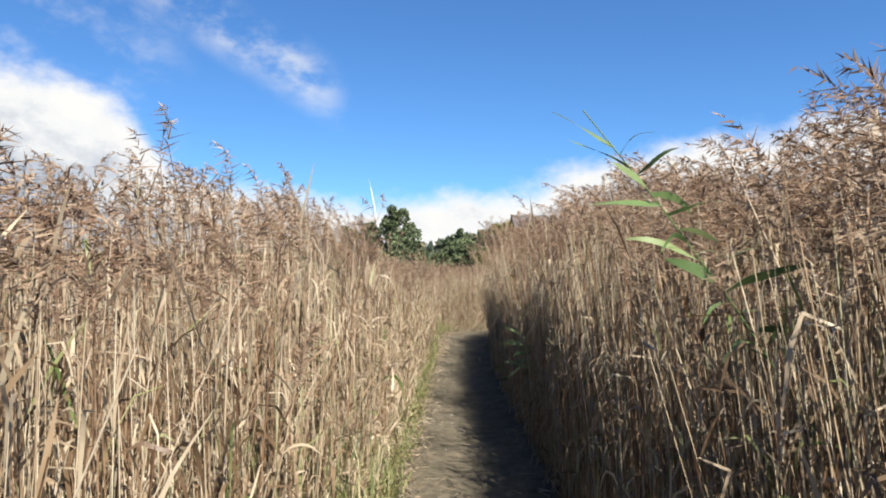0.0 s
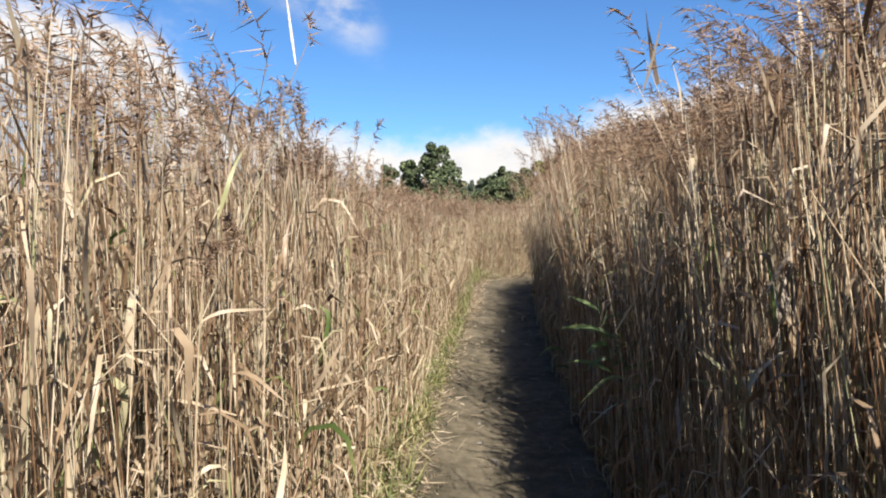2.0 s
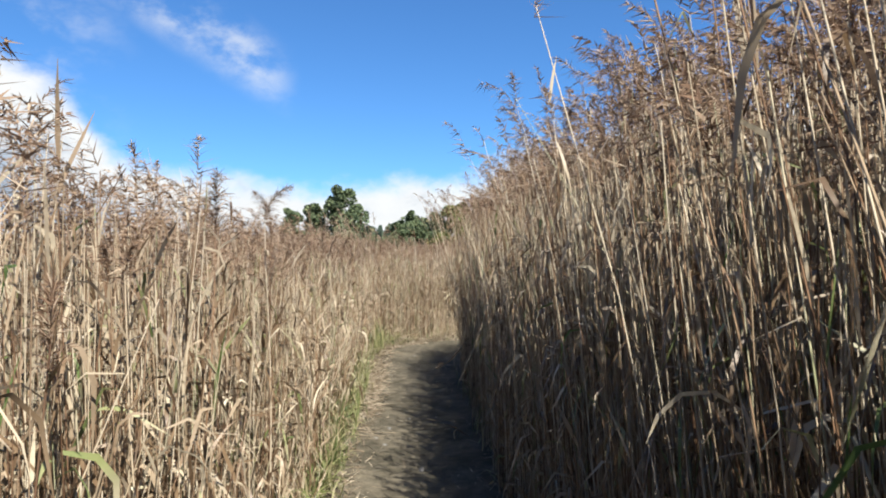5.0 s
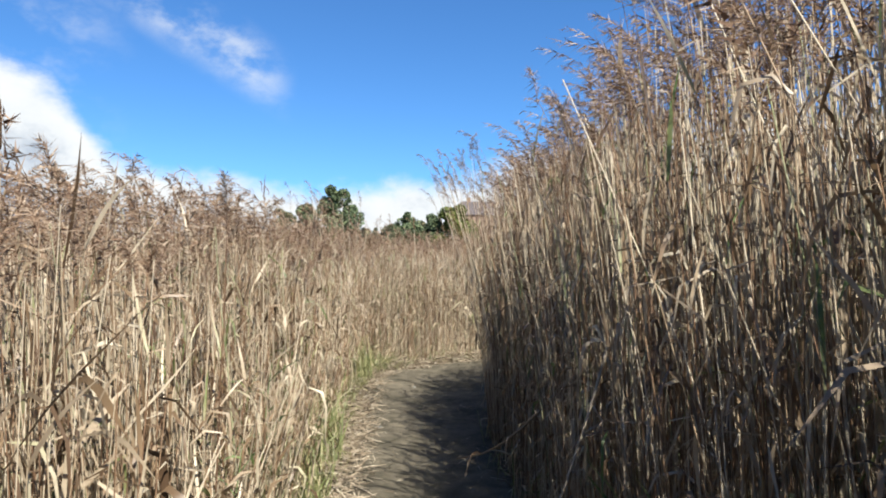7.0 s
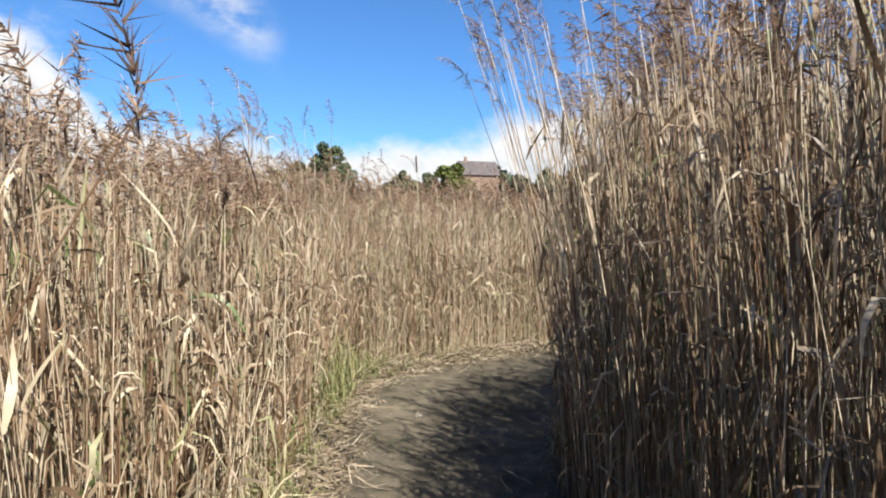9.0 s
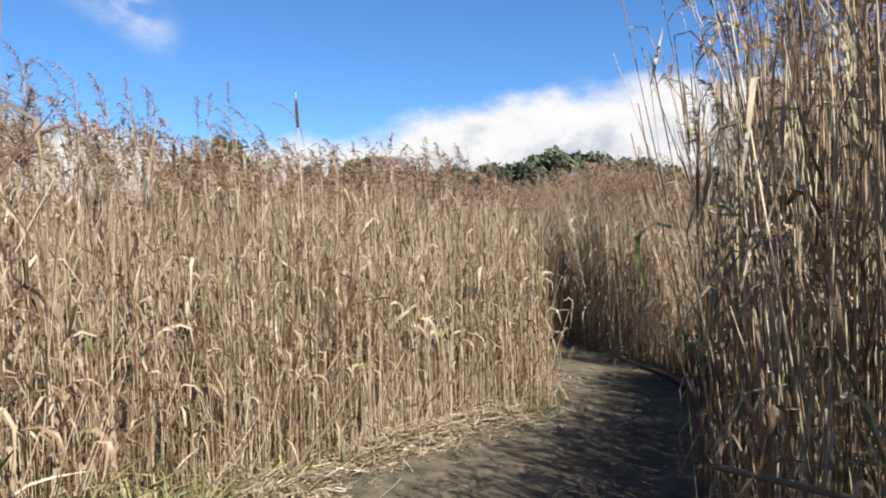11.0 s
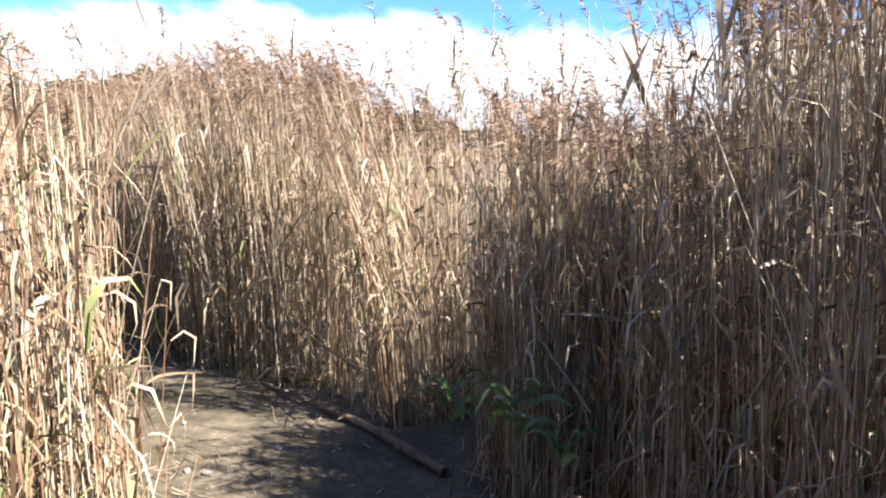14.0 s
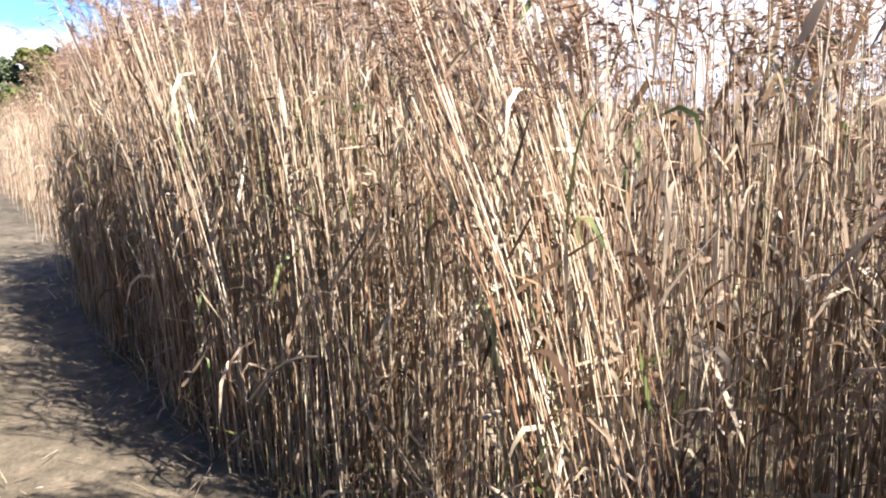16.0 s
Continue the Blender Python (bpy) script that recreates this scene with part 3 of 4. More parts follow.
    bow = g.normal(0, 0.05, (len(base), 1, 3)) * np.sin(t * np.pi)
    stems.tubes(base[:, None] * (1 - t) + top[:, None] * t + bow, 0.0026 * np.array([[1.1, 1.0, 0.7]]) * g.uniform(0.6, 1.2, (len(base), 1)))
    q, sd = leaf_blades(g, top, len(top), 0.22, 0.013, 5, (0.2, 1.3), hang=0.6)
    tip = q[:, -1, :2]
    away = inside(tip) & (np.minimum(edge_distance(tip, LEFT), edge_distance(tip, RIGHT)) > 0.1)
    q[away, :, :2] = 2 * top[away, None, :2] - q[away, :, :2]
    leaves.strips(q, sd)
    bed = stems.put(name, STEM)
    tagged(bed, label, "reed bed", "", "stuff")
    tagged(leaves.put("leaves", LEAF, bed, "dry curled straw-coloured leaf blades"), kind="stuff")
    tagged(plumes.put("plumes", PLUME, bed, "feathery brown seed plumes"), kind="stuff")
    return bed


# ---------------------------------------------------------------- ground and path
def build_ground():
    """One sheet from the path to the horizon, with a low rise far off on one side."""
    radii = [0, 2, 5, 9, 14, 20, 28, 40, 60, 85, 110, 140, 170, 200, 230, 260, 300, 350, 420, 600, 1000, 1800, 3200]
    turns = 120
    bm = bmesh.new()
    rows = []
    for r in radii:
        row = []
        for k in range(turns if r else 1):
            a = 2 * math.pi * k / turns
            x, y = r * math.sin(a), 12 + r * math.cos(a)
            row.append(bm.verts.new((x, y, rise(x, y))))
        rows.append(row)
    for k in range(turns):
        bm.faces.new((rows[0][0], rows[1][(k + 1) % turns], rows[1][k]))
    for a, b in zip(rows[1:-1], rows[2:]):
        for k in range(turns):
            bm.faces.new((a[k], a[(k + 1) % turns], b[(k + 1) % turns], b[k]))
    bmesh.ops.recalc_face_normals(bm, faces=bm.faces)
    me = bpy.data.meshes.new("ground")
    bm.to_mesh(me)
    bm.free()
    me.polygons.foreach_set("use_smooth", np.ones(len(me.polygons), dtype=bool))
    me.materials.append(GROUND)
    return tagged(new("ground", me), "dark damp marsh soil under the reeds", "ground", "", "structure")


def rise(x, y):
    """Height of the land: flat marsh, then a wooded rise."""
    r, a = math.hypot(x, y - 12), math.degrees(math.atan2(x, y - 12))
    s = min(max((r - 110) / 150, 0), 1)
    s = s * s * (3 - 2 * s)
    w = math.exp(-((a - 22) / 24) ** 2) * 14.5 + 3 * math.exp(-((a - 5) / 60) ** 2)
    return s * w * (1 + 0.12 * math.sin(a * 0.35) + 0.07 * math.sin(a * 0.9 + 1))


def resample(line, n):
    line = np.array(line, float)
    d = np.r_[0, np.cumsum(np.linalg.norm(np.diff(line, axis=0), axis=1))]
    s = np.linspace(0, d[-1], n)
    return np.stack([np.interp(s, d, line[:, 0]), np.interp(s, d, line[:, 1])], 1)


def build_path():
    """Trodden dirt: a ribbon with slight dips, its rims under the reeds."""
    n, k = 420, 26
    a, b = resample(LEFT, n), resample(RIGHT, n)
    across = unit(b - a)
    a, b = a - across * 0.25, b + across * 0.25
    u = np.linspace(0, 1, k)
    xy = a[:, None] + (b - a)[:, None] * u[None, :, None]
    flat = xy.reshape(-1, 2)
    z = 0.016 + 0.008 * waves(flat, 21, 0.9) + 0.005 * waves(flat, 22, 0.28) + 0.003 * waves(flat, 23, 0.1)
    rim = np.minimum(u, 1 - u) * 8
    z = z.reshape(n, k) - 0.012 * np.exp(-((u - 0.5) / 0.2) ** 2)[None] + 0.02 * np.exp(-((rim - 1.2) / 0.8) ** 2)[None]
    z = np.maximum(z, 0.005)
    v = np.concatenate([xy, z[..., None]], -1)
    i = np.arange(n - 1)[:, None] * k + np.arange(k - 1)[None]
    s = Soup()
    s.add(v, np.stack([i, i + 1, i + k + 1, i + k], -1))
    ob = s.put("path", DIRT, smooth=True)
    return tagged(ob, "narrow trodden path of packed grey dirt", "path", "", "structure")


build_ground()
build_path()
reed_bed("reed_bed", "dense sunlit stand of dry straw-coloured reeds", "left", 11)
reed_bed("reed_bed", "tall shaded stand of dry brown reeds", "right", 12)


# ---------------------------------------------------------------- litter and grass along the edges
def litter():
    g = np.random.default_rng(31)
    s = Soup()
    n = 24000
    p = np.stack([g.uniform(-1.2, 5, n * 6), g.uniform(-1, 30, n * 6)], 1)
    dl, dr = edge_distance(p, LEFT), edge_distance(p, RIGHT)
    on = inside(p)
    d = np.minimum(dl, dr)
    like = np.where(on, 2.6 * np.exp(-dl / 0.13) + 0.4 * np.exp(-dr / 0.16) + np.where(p[:, 1] > 22.3, 0.16, 0.012), np.exp(-d / 0.25))
    like *= np.clip(0.6 + 0.6 * waves(p, 33, 1.1), 0.08, 1.4)
    p = p[g.random(len(p)) < like * 0.7][:n]
    n = len(p)
    a = g.uniform(0, 2 * np.pi, n)
    ln = 0.02 + 0.16 * g.random(n) ** 2
    t = np.linspace(-0.5, 0.5, 3)
    bend = g.normal(0, 0.15, n)
    x = p[:, 0, None] + ln[:, None] * (np.cos(a)[:, None] * t - np.sin(a)[:, None] * bend[:, None] * t ** 2)
    y = p[:, 1, None] + ln[:, None] * (np.sin(a)[:, None] * t + np.cos(a)[:, None] * bend[:, None] * t ** 2)
    heap = 0.11 * np.exp(-np.minimum(edge_distance(p, LEFT), edge_distance(p, RIGHT)) / 0.08)
    z = 0.034 + (g.random(n) * (0.028 + heap))[:, None] + g.normal(0, 0.22, n)[:, None] * ln[:, None] * t
    q = np.stack([x, y, np.maximum(z, 0.026)], -1)
    w = g.uniform(0.001, 0.0038, n)[:, None, None]
    side = np.stack([-np.sin(a), np.cos(a), g.normal(0, 0.4, n)], 1)[:, None] * w * np.array([0.7, 1, 0.5])[None, :, None]
    s.strips(q, side)
    ob = s.put("straw_litter", STRAW)
    tagged(ob, "broken dry straw and reed leaves scattered on the path", "straw", "", "stuff")


def edge_grass():
    g = np.random.default_rng(41)
    s = Soup()
    p = np.stack([g.uniform(-2.2, 5.5, 560000), g.uniform(-2.5, 30, 560000)], 1)
    dl, dr = edge_distance(p, LEFT), edge_distance(p, RIGHT)
    y = p[:, 1]
    lush = 5.0 * bump(y, 2.2, 2.4) + 1.5 * bump(y, 7.5, 2.6) + 4.4 * bump(y, 14.0, 2.0) + 0.4 * bump(y, 19.8, 1.3) + 6.0 * bump(y, 19.1, 0.6) + 0.12
    like = np.where(dl < dr, 1.5 * np.exp(-dl / (0.36 + 0.2 * bump(y, 2.2, 2.2))) * lush, 0.10 * np.exp(-dr / 0.2))
    like *= np.clip(0.4 + 0.9 * waves(p, 43, 0.8), 0, 1.3)
    like[inside(p)] *= 0.35
    like[inside(p) & (np.minimum(dl, dr) > 0.06)] = 0
    p = p[g.random(len(p)) < like][:48000]
    n = len(p)
    root = np.concatenate([p, np.zeros((n, 1))], 1)
    q, sd = leaf_blades(g, root, n, 0.55, 0.0115, 4, (0.7, 1.5), (0.6, 2.8))
    tip = q[:, -1, :2]
    over = inside(tip) & (np.minimum(edge_distance(tip, LEFT), edge_distance(tip, RIGHT)) > 0.16)
    q[over, :, :2] = 2 * root[over, None, :2] - q[over, :, :2]
    q[..., 2] = np.maximum(q[..., 2], 0.004)
    tall = 0.65 + 0.75 * bump(p[:, 1], 19.1, 0.6) + 0.6 * bump(p[:, 1], 14.4, 2.2) + 1.9 * bump(p[:, 1], 2.3, 2.2) * g.random(n)
    q[..., 2] *= tall[:, None]
    s.strips(q, sd)
    ob = s.put("grass", GRASS)
    tagged(ob, "green and yellowing grass at the foot of the reeds", "grass", "", "stuff")


def straw_bank():
    """Fallen stalks and leaves heaped along the foot of the sunny stand."""
    g = np.random.default_rng(37)
    line = resample(LEFT, 2000)
    run = unit(np.gradient(line, axis=0))
    out = np.stack([run[:, 1], -run[:, 0]], 1)
    y = line[:, 1]
    like = 1.0 * ((y > 14.0) & (y < 21.6)) + 0.2 * ((y > 0) & (y <= 14.0))
    n = 15000
    k = g.choice(len(line), n, p=like / like.sum())
    d = g.normal(0.0, 0.13, n) - 0.03
    wide = np.where(y[k] > 14, 1.0, 0.75)
    p = line[k] + out[k] * (d * wide)[:, None]
    crest = np.where(y[k] > 14, 0.13, 0.07) * np.exp(-((d + 0.06) / 0.13) ** 2) * np.clip(1 + 0.5 * waves(p, 38, 0.6), 0.2, 1.6)
    a = np.arctan2(run[k, 1], run[k, 0]) + g.normal(0, 0.75, n)
    ln = 0.05 + 0.26 * g.random(n) ** 1.8
    t = np.linspace(-0.5, 0.5, 4)
    bend = g.normal(0, 0.25, n)
    x = p[:, 0, None] + ln[:, None] * (np.cos(a)[:, None] * t - np.sin(a)[:, None] * bend[:, None] * t ** 2)
    yy = p[:, 1, None] + ln[:, None] * (np.sin(a)[:, None] * t + np.cos(a)[:, None] * bend[:, None] * t ** 2)
    z = 0.03 + (crest * g.uniform(0.15, 1.0, n))[:, None] + (g.normal(0, 0.22, n) * ln)[:, None] * t
    q = np.stack([x, yy, np.maximum(z, 0.024)], -1)
    w = g.uniform(0.0012, 0.0055, n)[:, None, None]
    tilt = g.normal(0, 0.7, n)
    side = np.stack([-np.sin(a) * np.cos(tilt), np.cos(a) * np.cos(tilt), np.sin(tilt)], 1)[:, None] * w * np.array([0.6, 1, 0.9, 0.3])[None, :, None]
    s = Soup()
    s.strips(q, side)
    tagged(s.put("straw_bank", STRAW), "heaped pale straw fallen along the foot of the reeds", "straw", "", "stuff")


litter()
straw_bank()
edge_grass()


# ---------------------------------------------------------------- trees and the far side
def leaf_cloud(g, s, mid, size, n, leaf):
    """Leaf clumps through an ellipsoid, thicker towards its skin."""
    d = unit(g.normal(size=(n, 3)))
    r = g.uniform(0.35, 1.0, n)[:, None] ** 0.5
    c = np.array(mid) + d * r * np.array(size)
    u = unit(g.normal(size=(n, 3)))
    w = unit(np.cross(u, g.normal(size=(n, 3))))
    ln = leaf * g.uniform(0.5, 1.4, n)[:, None, None]
    t = np.array([-0.5, 0.1, 0.5])[None, :, None]
    s.strips(c[:, None] + u[:, None] * t * ln + np.array([0, 0, -0.12]) * ln * (t + 0.5) ** 2,
             w[:, None] * ln * np.array([0.18, 0.36, 0.05])[None, :, None])


def tree(x, y, height, width, label, foliage, seed, lobes=12, leaf=0.5, crown_from=0.2, per=170):
    g = np.random.default_rng(seed)
    z0 = rise(x, y)
    ob = thing("tree", pose(x, y, z0 - 0.05), label, "tree")
    wood = Soup()
    axis = np.stack([np.array([0.02 * height * math.sin(2 * f + seed), 0.02 * height * math.cos(3 * f), f * height * 0.85])
                     for f in np.linspace(0, 1, 6)])[None]
    wood.tubes(axis, np.linspace(0.035, 0.006, 6)[None] * height * 0.55, 7)
    crown = Soup()
    for k in range(lobes):
        f = crown_from + (1 - crown_from) * (k + 0.5) / lobes
        a = g.uniform(0, 2 * np.pi)
        reach = width * 0.5 * (0.35 + 0.65 * math.sin(math.pi * min(1, (f - crown_from) / (1 - crown_from) * 0.85 + 0.12)))
        off = reach * g.uniform(0.1, 0.8)
        mid = np.array([math.cos(a) * off, math.sin(a) * off, height * f * 0.93])
        start = np.array([0, 0, height * f * 0.72])
        limb = np.stack([start + (mid - start) * q + np.array([0, 0, 0.1 * math.sin(q * 3)]) for q in np.linspace(0, 1, 4)])[None]
        wood.tubes(limb, np.linspace(0.012, 0.003, 4)[None] * height * 0.5, 5)
        size = reach * g.uniform(0.32, 0.6)
        leaf_cloud(g, crown, mid, (size, size, size * g.uniform(0.65, 1.0)), per, leaf)
    wood.put("trunk", BARK, ob)
    crown.put("crown", foliage, ob)
    return ob


PINE, BROAD, YELLOW = "dark green broad-crowned tree beyond the reeds", "rounded dark green tree beyond the reeds", "yellow-green willow behind the reeds"
tree(-9.2, 109, 13.9, 7.6, PINE, FOLIAGE, 3, 34, 0.42, 0.10, 260)
tree(-13.6, 112, 11.4, 6.4, BROAD, FOLIAGE, 4, 24, 0.42, 0.14, 230)
tree(-17.4, 114, 11.0, 5.6, BROAD, FOLIAGE, 5, 24, 0.42, 0.14, 230)
tree(-5.2, 113, 6.4, 5.0, BROAD, FOLIAGE, 6, 24, 0.42, 0.14, 230)
tree(-2.6, 115, 6.0, 4.6, BROAD, FOLIAGE, 7, 24, 0.42, 0.14, 230)
tree(1.2, 110, 10.3, 5.4, BROAD, FOLIAGE, 8, 24, 0.42, 0.14, 230)
tree(-1.0, 108, 8.2, 4.6, BROAD, FOLIAGE, 9, 24, 0.42, 0.14, 230)
tree(5.2, 112, 10.0, 6.4, BROAD, FOLIAGE, 10, 24, 0.42, 0.14, 230)
tree(8.9, 110, 11.2, 9.0, YELLOW, WILLOW, 15, 20, 0.5, 0.1, 260)


def far_woods():
    """The wooded rise: many crowns, too far off to tell apart."""
    g = np.random.default_rng(51)
    s = Soup()
    for k in range(420):
        a = radians(g.uniform(-55, 85))
        r = g.uniform(235, 290)
        if g.random() < 0.25:
            r = g.uniform(150, 230)
        x, y = r * math.sin(a), 12 + r * math.cos(a)
        if r < 215 and 1 < math.degrees(a) < 11:
            continue
        h = g.uniform(7, 9.5) * (0.75 + 0.25 * math.exp(-((math.degrees(a) - 18) / 25) ** 2))
        z = rise(x, y)
        for q in range(3):
            leaf_cloud(g, s, (x + g.normal(0, 2.0), y, z + h * (0.45 + 0.17 * q)), (h * 0.36, h * 0.36, h * 0.34), 36, 2.0)
    ob = s.put("far_woods", WOODS)
    tagged(ob, "distant mixed woods on a low hill", "woods", "", "stuff")


far_woods()


def house(x, y, turn):
    z = rise(x, y)
    ob = thing("house", pose(x, y, z, 0, 0, turn), "far brick house with a dark gabled roof among trees", "house")
    w, d, h, top = 10.5, 8.0, 8.6, 12.4
    bm = bmesh.new()
    bmesh.ops.create_cube(bm, size=1, matrix=Matrix.LocRotScale((0, 0, h / 2 - 0.3), None, (w, d, h + 0.6)))
    wall = part("wall", bm, WALL, ob)
    bm = bmesh.new()
    for sgn in (-1, 1):
        lo, hi = (d / 2 + 0.4) * sgn, 0
        vs = [bm.verts.new(c) for c in ((-w / 2 - 0.3, lo, h - 0.25), (w / 2 + 0.3, lo, h - 0.25), (w / 2 + 0.3, hi, top), (-w / 2 - 0.3, hi, top),
                                        (-w / 2 - 0.3, lo, h - 0.05), (w / 2 + 0.3, lo, h - 0.05), (w / 2 + 0.3, hi, top + 0.2), (-w / 2 - 0.3, hi, top + 0.2))]
        for f in ((0, 1, 2, 3), (4, 5, 6, 7), (0, 1, 5, 4), (1, 2, 6, 5), (0, 3, 7, 4), (3, 2, 6, 7)):
            bm.faces.new([vs[i] for i in f])
    bmesh.ops.recalc_face_normals(bm, faces=bm.faces)
    roof = part("roof", bm, ROOF, ob)
    bm = bmesh.new()
    bmesh.ops.create_cube(bm, size=1, matrix=Matrix.LocRotScale((-3.2, 0, top + 0.4), None, (0.8, 0.8, 1.9)))
    bmesh.ops.bevel(bm, geom=bm.edges[:], offset=0.03, affect="EDGES")
    part("chimney", bm, WALL, roof)
    for px in (-3, 0, 3):
        bm = bmesh.new()
        bmesh.ops.create_cube(bm, size=1, matrix=Matrix.LocRotScale((px, -d / 2 - 0.01, 3.6), None, (0.9, 0.08, 1.2)))
        part("window", bm, GLASS, wall)
    return ob


house(22.8, 200, 8)


# ---------------------------------------------------------------- single reeds along the edge
def ribbon(name, p, side, material, parent, label=""):
    s = Soup()
    s.strips(np.asarray(p)[None], np.asarray(side)[None])
    return s.put(name, material, parent, label)


def single_reed(seed, height, n_leaf, material=STEM, leaf_material=LEAF, lean=(0.0, 0.0), plume=True, leaf_len=0.19, leaf_wide=0.012,
                low=0.3, label="dry straw-coloured reed with a feathery brown plume", rise=(0.6, 1.4), droop=(0.3, 2.8), name="reed", fan=None):
    """One reed: stem, each leaf and the plume."""
    g = np.random.default_rng(seed)
    ob = thing(name, pose(0, 0, 0), label, "reed", "reeds at the edge of the path")
    axis = stalk_axis(np.zeros((1, 3)), np.array([height]), np.array([lean]), 9)
    axis[0, 1:, :2] += np.cumsum(g.normal(0, 0.004, (8, 2)), 0)
    s = Soup()
    s.tubes(axis, np.linspace(0.0042, 0.0018, 9)[None], 6)
    s.put("stem", material, ob, smooth=True)
    for k in range(n_leaf):
        f = low + (0.96 - low) * (k + g.uniform(0.2, 0.8)) / n_leaf
        root = np.stack([np.interp(f * 8, np.arange(9), axis[0, :, c]) for c in range(3)])[None]
        way = None if fan is None else np.array([fan + math.pi * (k % 2) + g.normal(0, 0.35)])
        p, sd = leaf_blades(g, root, 1, leaf_len, leaf_wide, 8, rise, droop, way)
        ribbon("leaf", p[0], sd[0], leaf_material, ob)
    if plume:
        way = np.array([[g.normal(-0.3, 0.2), g.normal(0.1, 0.2)]])
        p, sd = plume_strands(g, axis[:, -1] - np.array([0, 0, 0.05]), way, 210, 0.26, 0.85, 0.0022, 3)
        q = Soup()
        q.strips(p, sd)
        q.put("plume", PLUME, ob)
    return ob


def edge_reeds():
    g = np.random.default_rng(61)
    kinds = [single_reed(100 + k, h, n, lean=(g.normal(0, 0.04), g.normal(0, 0.04)), plume=k not in (2, 6))
             for k, (h, n) in enumerate([(1.55, 5), (1.65, 6), (1.3, 5), (1.75, 6), (1.45, 7), (1.6, 5), (1.1, 4), (1.85, 6)])]
    spots = []
    for line, sgn in ((resample(LEFT, 900), -1), (resample(RIGHT, 900), 1)):
        d = unit(np.gradient(line, axis=0))
        out = np.stack([d[:, 1], -d[:, 0]], 1) * sgn
        ok = np.flatnonzero((line[:, 1] > 1.0) & (line[:, 1] < 27))
        for i in g.choice(ok, 95, replace=False):
            spots.append(line[i] + out[i] * g.uniform(0.12, 0.35))
    for k, (x, y) in enumerate(spots):
        kind = kinds[k % len(kinds)]
        m = pose(x, y, 0, g.normal(0, 1.2), g.normal(0, 1.2), g.uniform(0, 360))
        if k < len(kinds):
            kind.matrix_basis = m
        else:
            copy_thing(kind, m)


edge_reeds()

# green reeds still growing among the dry ones
GREEN_LABEL = "living green reed with long narrow leaves"
def green_reed(x, y, height, lean, seed, n_leaf=7, leaf_len=0.34, low=0.25, turn=0.0, fan=0.2, wide=0.022, rise=(0.2, 1.0), droop=(0.4, 1.7)):
    ob = single_reed(seed, height, n_leaf, GREEN, GREEN, lean, False, leaf_len, wide, low, GREEN_LABEL, rise, droop, "green_reed", fan)
    ob.matrix_basis = pose(x, y, 0, 0, 0, turn)
    return ob


green_reed(1.58, 1.42, 2.18, (-0.484, 0.0), 201, 24, 0.18, 0.66, 0.0, 0.1, 0.030, (0.0, 0.9), (0.1, 1.1))
green_reed(1.04, 1.45, 0.95, (-0.10, -0.05), 202, 5, 0.30)
green_reed(0.98, 6.35, 1.20, (-0.12, -0.03), 203, 10, 0.32, 0.6, 0.0, 0.2, 0.024, (0.1, 0.7), (0.3, 1.2))
green_reed(1.00, 5.95, 1.12, (-0.13, -0.04), 204, 8, 0.30, 0.6, 0.0, 0.5, 0.024, (0.1, 0.7), (0.5, 1.6))
green_reed(0.94, 8.3, 0.55, (-0.18, 0.02), 205, 6)
green_reed(3.64, 21.66, 0.62, (-0.05, -0.03), 206, 9, 0.20, 0.75, 0.0, -0.7, 0.026, (0.4, 1.1), (1.8, 2.5))
green_reed(3.66, 21.34, 0.68, (-0.05, 0.02), 207, 11, 0.24, 0.75, 0.0, -0.6, 0.028, (0.4, 1.1), (1.8, 2.5))
green_reed(3.68, 21.18, 0.60, (-0.04, -0.02), 208, 8, 0.20, 0.7, 0.0, -0.8, 0.026, (0.4, 1.1), (1.8, 2.5))
green_reed(-0.42, 12.9, 0.85, (0.05, 0.0), 209, 8, 0.24, wide=0.013)
green_reed(-0.48, 13.6, 1.05, (0.08, 0.0), 210, 9, 0.24, wide=0.013)
green_reed(-0.50, 2.3, 0.70, (0.03, 0.02), 211, 7, 0.24, wide=0.014)


def broken_reed(a, b, seed, label="snapped dry reed stalk leaning out of the stand"):
    """A snapped stalk from a to b, with a torn leaf."""
    g = np.random.default_rng(seed)
    a, b = np.array(a, float), np.array(b, float)
    ob = thing("broken_reed", Matrix.Translation(a), label, "reed", "snapped reeds")
    t = np.linspace(0, 1, 7)[:, None]
    axis = ((b - a) * t + np.array([0, 0, -0.06]) * np.sin(t * math.pi) * g.uniform(-1, 1))[None]
    s = Soup()
    s.tubes(axis, np.linspace(0.0058, 0.0034, 7)[None], 6)
    s.put("stem", STRAW, ob, smooth=True)
    for f in (2, 4):
        p, sd = leaf_blades(g, axis[:, f], 1, 0.15, 0.009, 6, hang=0.7)
        ribbon("leaf", p[0], sd[0], LEAF, ob)
    return ob


broken_reed((1.16, 17.6, 1.11), (1.12, 16.55, 1.31), 301)
broken_reed((0.91, 12.36, 1.27), (0.66, 12.2, 0.70), 302)
broken_reed((0.86, 13.2, 0.0), (0.45, 13.05, 0.22), 303)
broken_reed((-0.35, 13.5, 0.03), (0.15, 13.3, 0.045), 304)
broken_reed((3.98, 22.7, 0.35), (4.12, 23.6, 0.45), 305)
broken_reed((3.75, 21.1, 0.62), (3.9, 21.8, 1.0), 306)
broken_reed((2.3, 21.75, 0.0), (1.95, 21.45, 0.5), 307)
broken_reed((0.35, 20.35, 0.1), (0.9, 20.65, 0.75), 308)
broken_reed((4.0, 22.78, 0.72), (4.36, 22.6, 0.79), 309)
